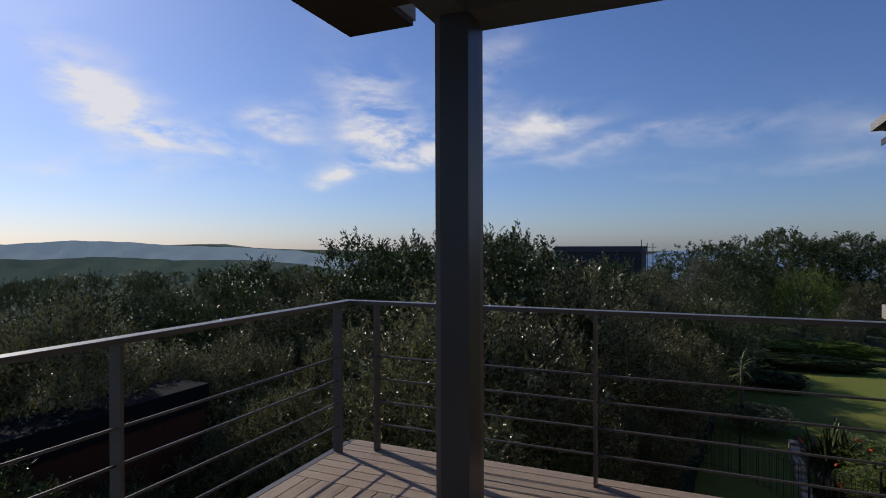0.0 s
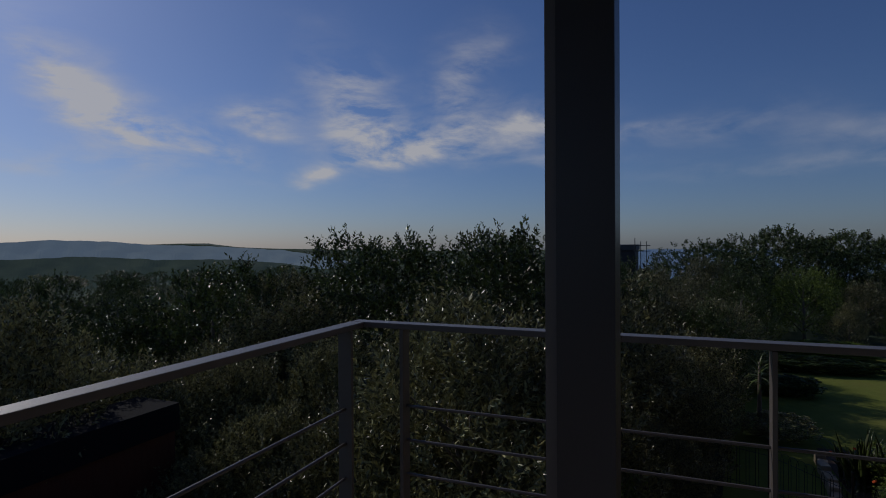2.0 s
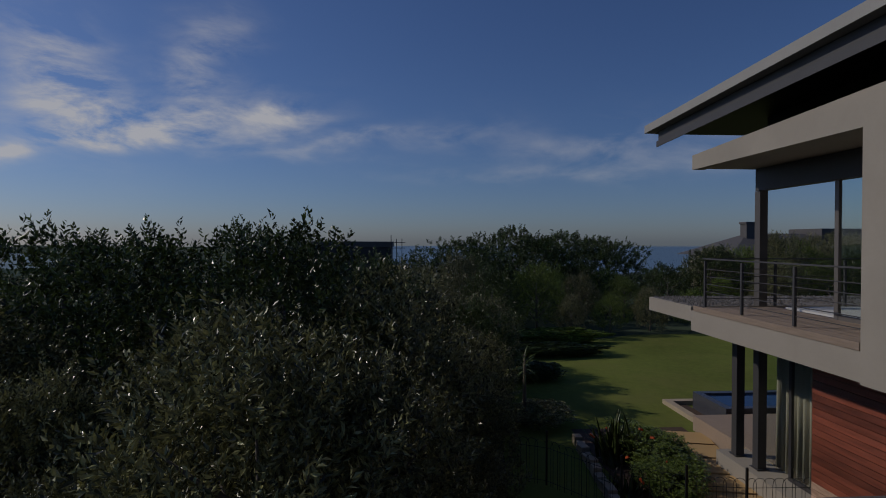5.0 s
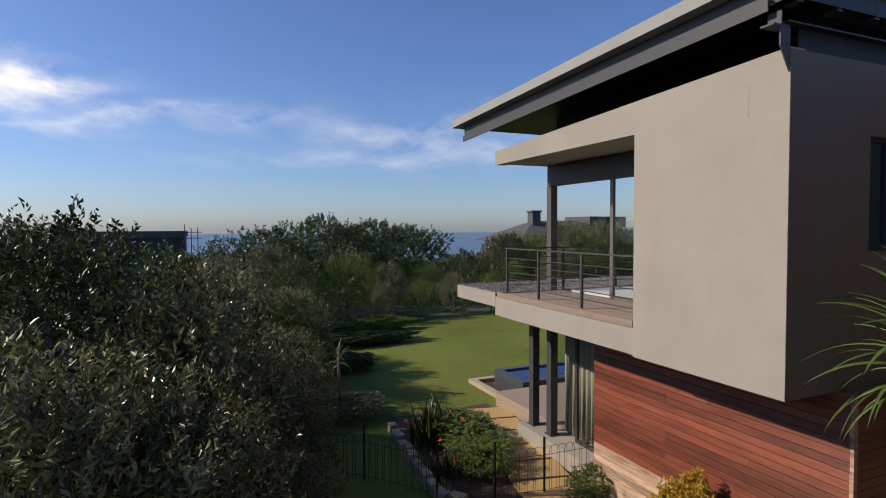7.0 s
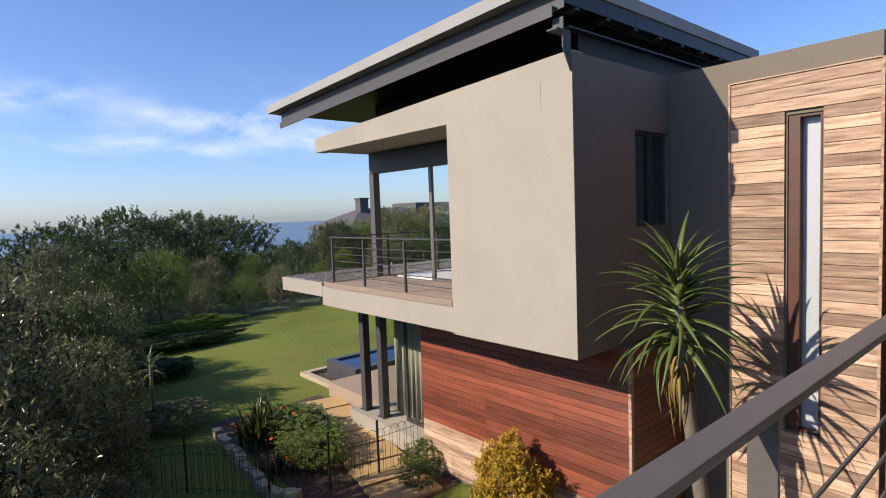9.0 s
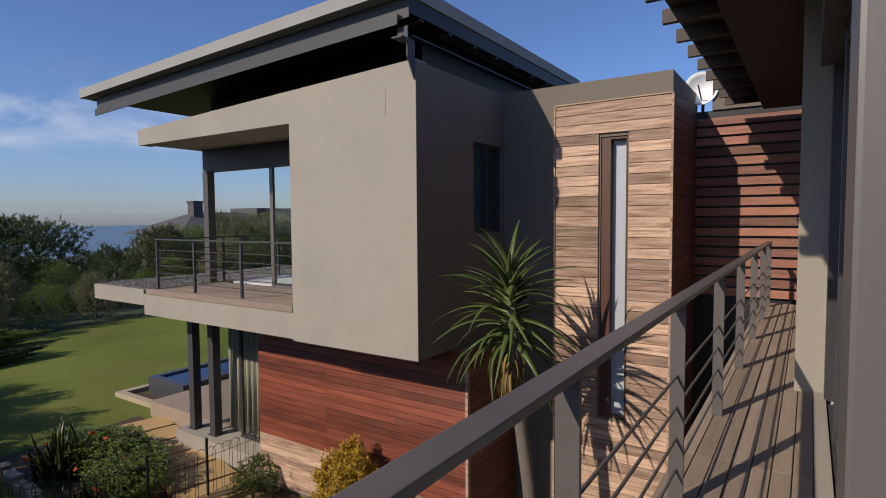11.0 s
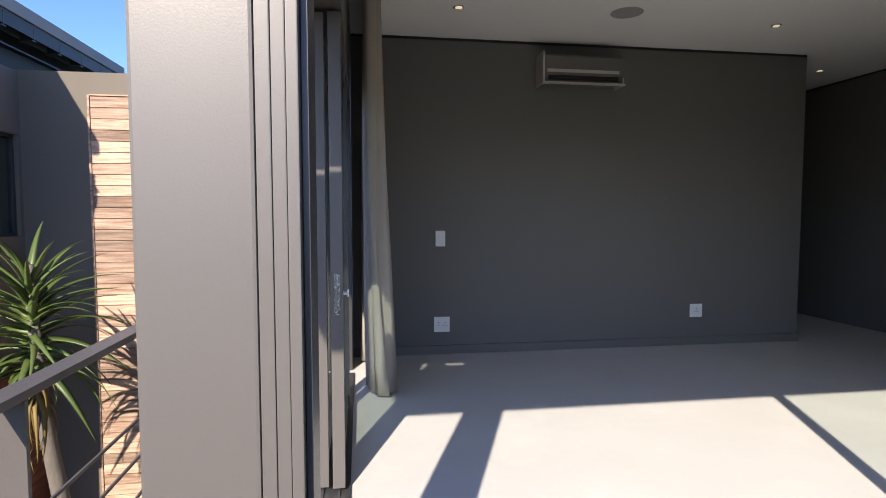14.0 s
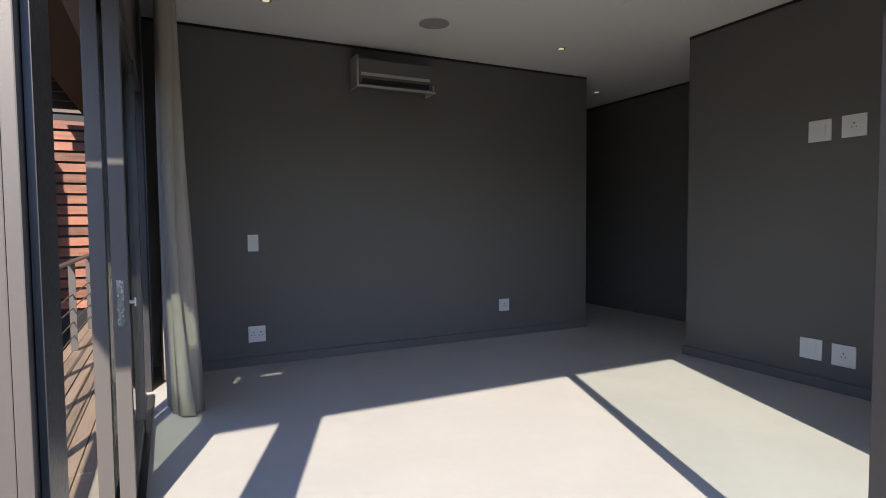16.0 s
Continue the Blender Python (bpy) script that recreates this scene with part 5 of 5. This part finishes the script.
def build_cladding():
    rng = random.Random(2)
    red = thing("timber_cladding", "oiled red-brown timber boards on the lower wall", "cladding", (0, 0, 0), kind="structure")
    rows, low = [], []
    z = GZ + 0.12
    while z < -0.62:
        cut = rng.choice((1.3, 2.0, 2.8))
        (low if z < -2.95 else rows).append((4.61, 7.66, z, cut, (0.106, 0.03), "wall"))
        (low if z < -2.72 else rows).append((4.61, 7.66 + cut + 0.003, z, 4.59 - cut - 0.003, (0.106, 0.03), "wall"))
        z += 0.114
    planks(red, M_REDWOOD, rows)
    planks(red, M_GREYWOOD, low)
    part("corner_trim", boxes((4.595, 4.66, 7.61, 7.655, GZ, -0.6)), M_GREYWOOD, red)
    pale = thing("timber_cladding", "sun-bleached timber boards on the tower", "cladding", (0, 0, 0), kind="structure")
    rows = []
    z = 3.04 - 0.155
    while z > GZ:
        if z > 2.52 or z + 0.15 < -1.74:
            rows.append((6.165, 5.22, z, 1.70, (0.146, 0.03), "wall"))
        else:
            rows.append((6.165, 5.22, z, 0.58, (0.146, 0.03), "wall"))
            rows.append((6.165, 6.245, z, 0.68, (0.146, 0.03), "wall"))
        z -= 0.155
    planks(pale, M_GREYWOOD, rows)
    part("trim", boxes((6.15, 6.198, 5.185, 5.217, GZ, 3.05), (6.15, 6.198, 6.927, 6.955, GZ, 3.05), (6.15, 6.198, 5.217, 6.927, 3.042, 3.06)), M_GREYWOOD, pale)
    # tower side boards are darker than the front to paint its shade
    side = thing("timber_cladding", "timber boards coloured dark for the shaded tower side", "cladding", (0, 0, 0), kind="structure")
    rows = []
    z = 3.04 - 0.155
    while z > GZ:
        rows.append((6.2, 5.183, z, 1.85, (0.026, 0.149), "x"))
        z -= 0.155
    planks(side, M_SHADEWOOD, rows)
    slat = thing("slat_screen", "red-brown timber slat screen at the end of the walkway", "screen", (0, 0, 0), kind="structure")
    rows = []
    z = 0.03
    while z < 2.95:
        rows.append((7.94, 3.66, z, 1.52, (0.125, 0.03), "wall"))
        z += 0.163
    planks(slat, M_SCREEN, rows, "slat")
    # shade on this court face is put into the board colour
    wing = thing("timber_cladding", "timber boards coloured dark for the shaded lower court wall", "cladding", (0, 0, 0), kind="structure")
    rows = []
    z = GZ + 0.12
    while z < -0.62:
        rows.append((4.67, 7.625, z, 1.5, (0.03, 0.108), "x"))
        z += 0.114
    planks(wing, M_SHADEWOOD, rows)
    bal = thing("balcony_deck", "weathered timber boards on the balcony floor", "deck", (0, 0, 0), kind="structure")
    rows = [(WX + 0.02 + 0.118 * k, 10.29, -0.128 if k else -0.128, 3.9, (0.11, 0.1), "y") for k in range(13)]
    planks(bal, M_DECKY, rows, "board")


build_cladding()


def build_gravel():
    rng = np.random.default_rng(9)
    n = 1500
    v, f = [], []
    for i in range(n):
        x, y = rng.uniform(WX + 0.05, 9), rng.uniform(14.62, 16.5)
        if rng.random() < 0.5:
            x = WX + 0.05 + abs(rng.normal()) * 1.2
        s = rng.uniform(0.02, 0.045)
        b = len(v)
        v += [(x + s, y, -0.045), (x, y + s, -0.045), (x - s, y, -0.045), (x, y - s, -0.045), (x + 0.2 * s, y, -0.045 + s)]
        f += [(b, b + 1, b + 4), (b + 1, b + 2, b + 4), (b + 2, b + 3, b + 4), (b + 3, b, b + 4)]
    structure("roof_gravel_bed", boxes((WX + 0.05, 11.9, 14.6, 16.5, -0.049, -0.044)), M_GRAVEL, "grey gravel on the flat roof end", "gravel")
    tagged(new("gravel", mesh_from_arrays("gravel", v, f, M_GRAVEL)), "loose grey gravel stones on the flat roof", "gravel", kind="stuff")


build_gravel()
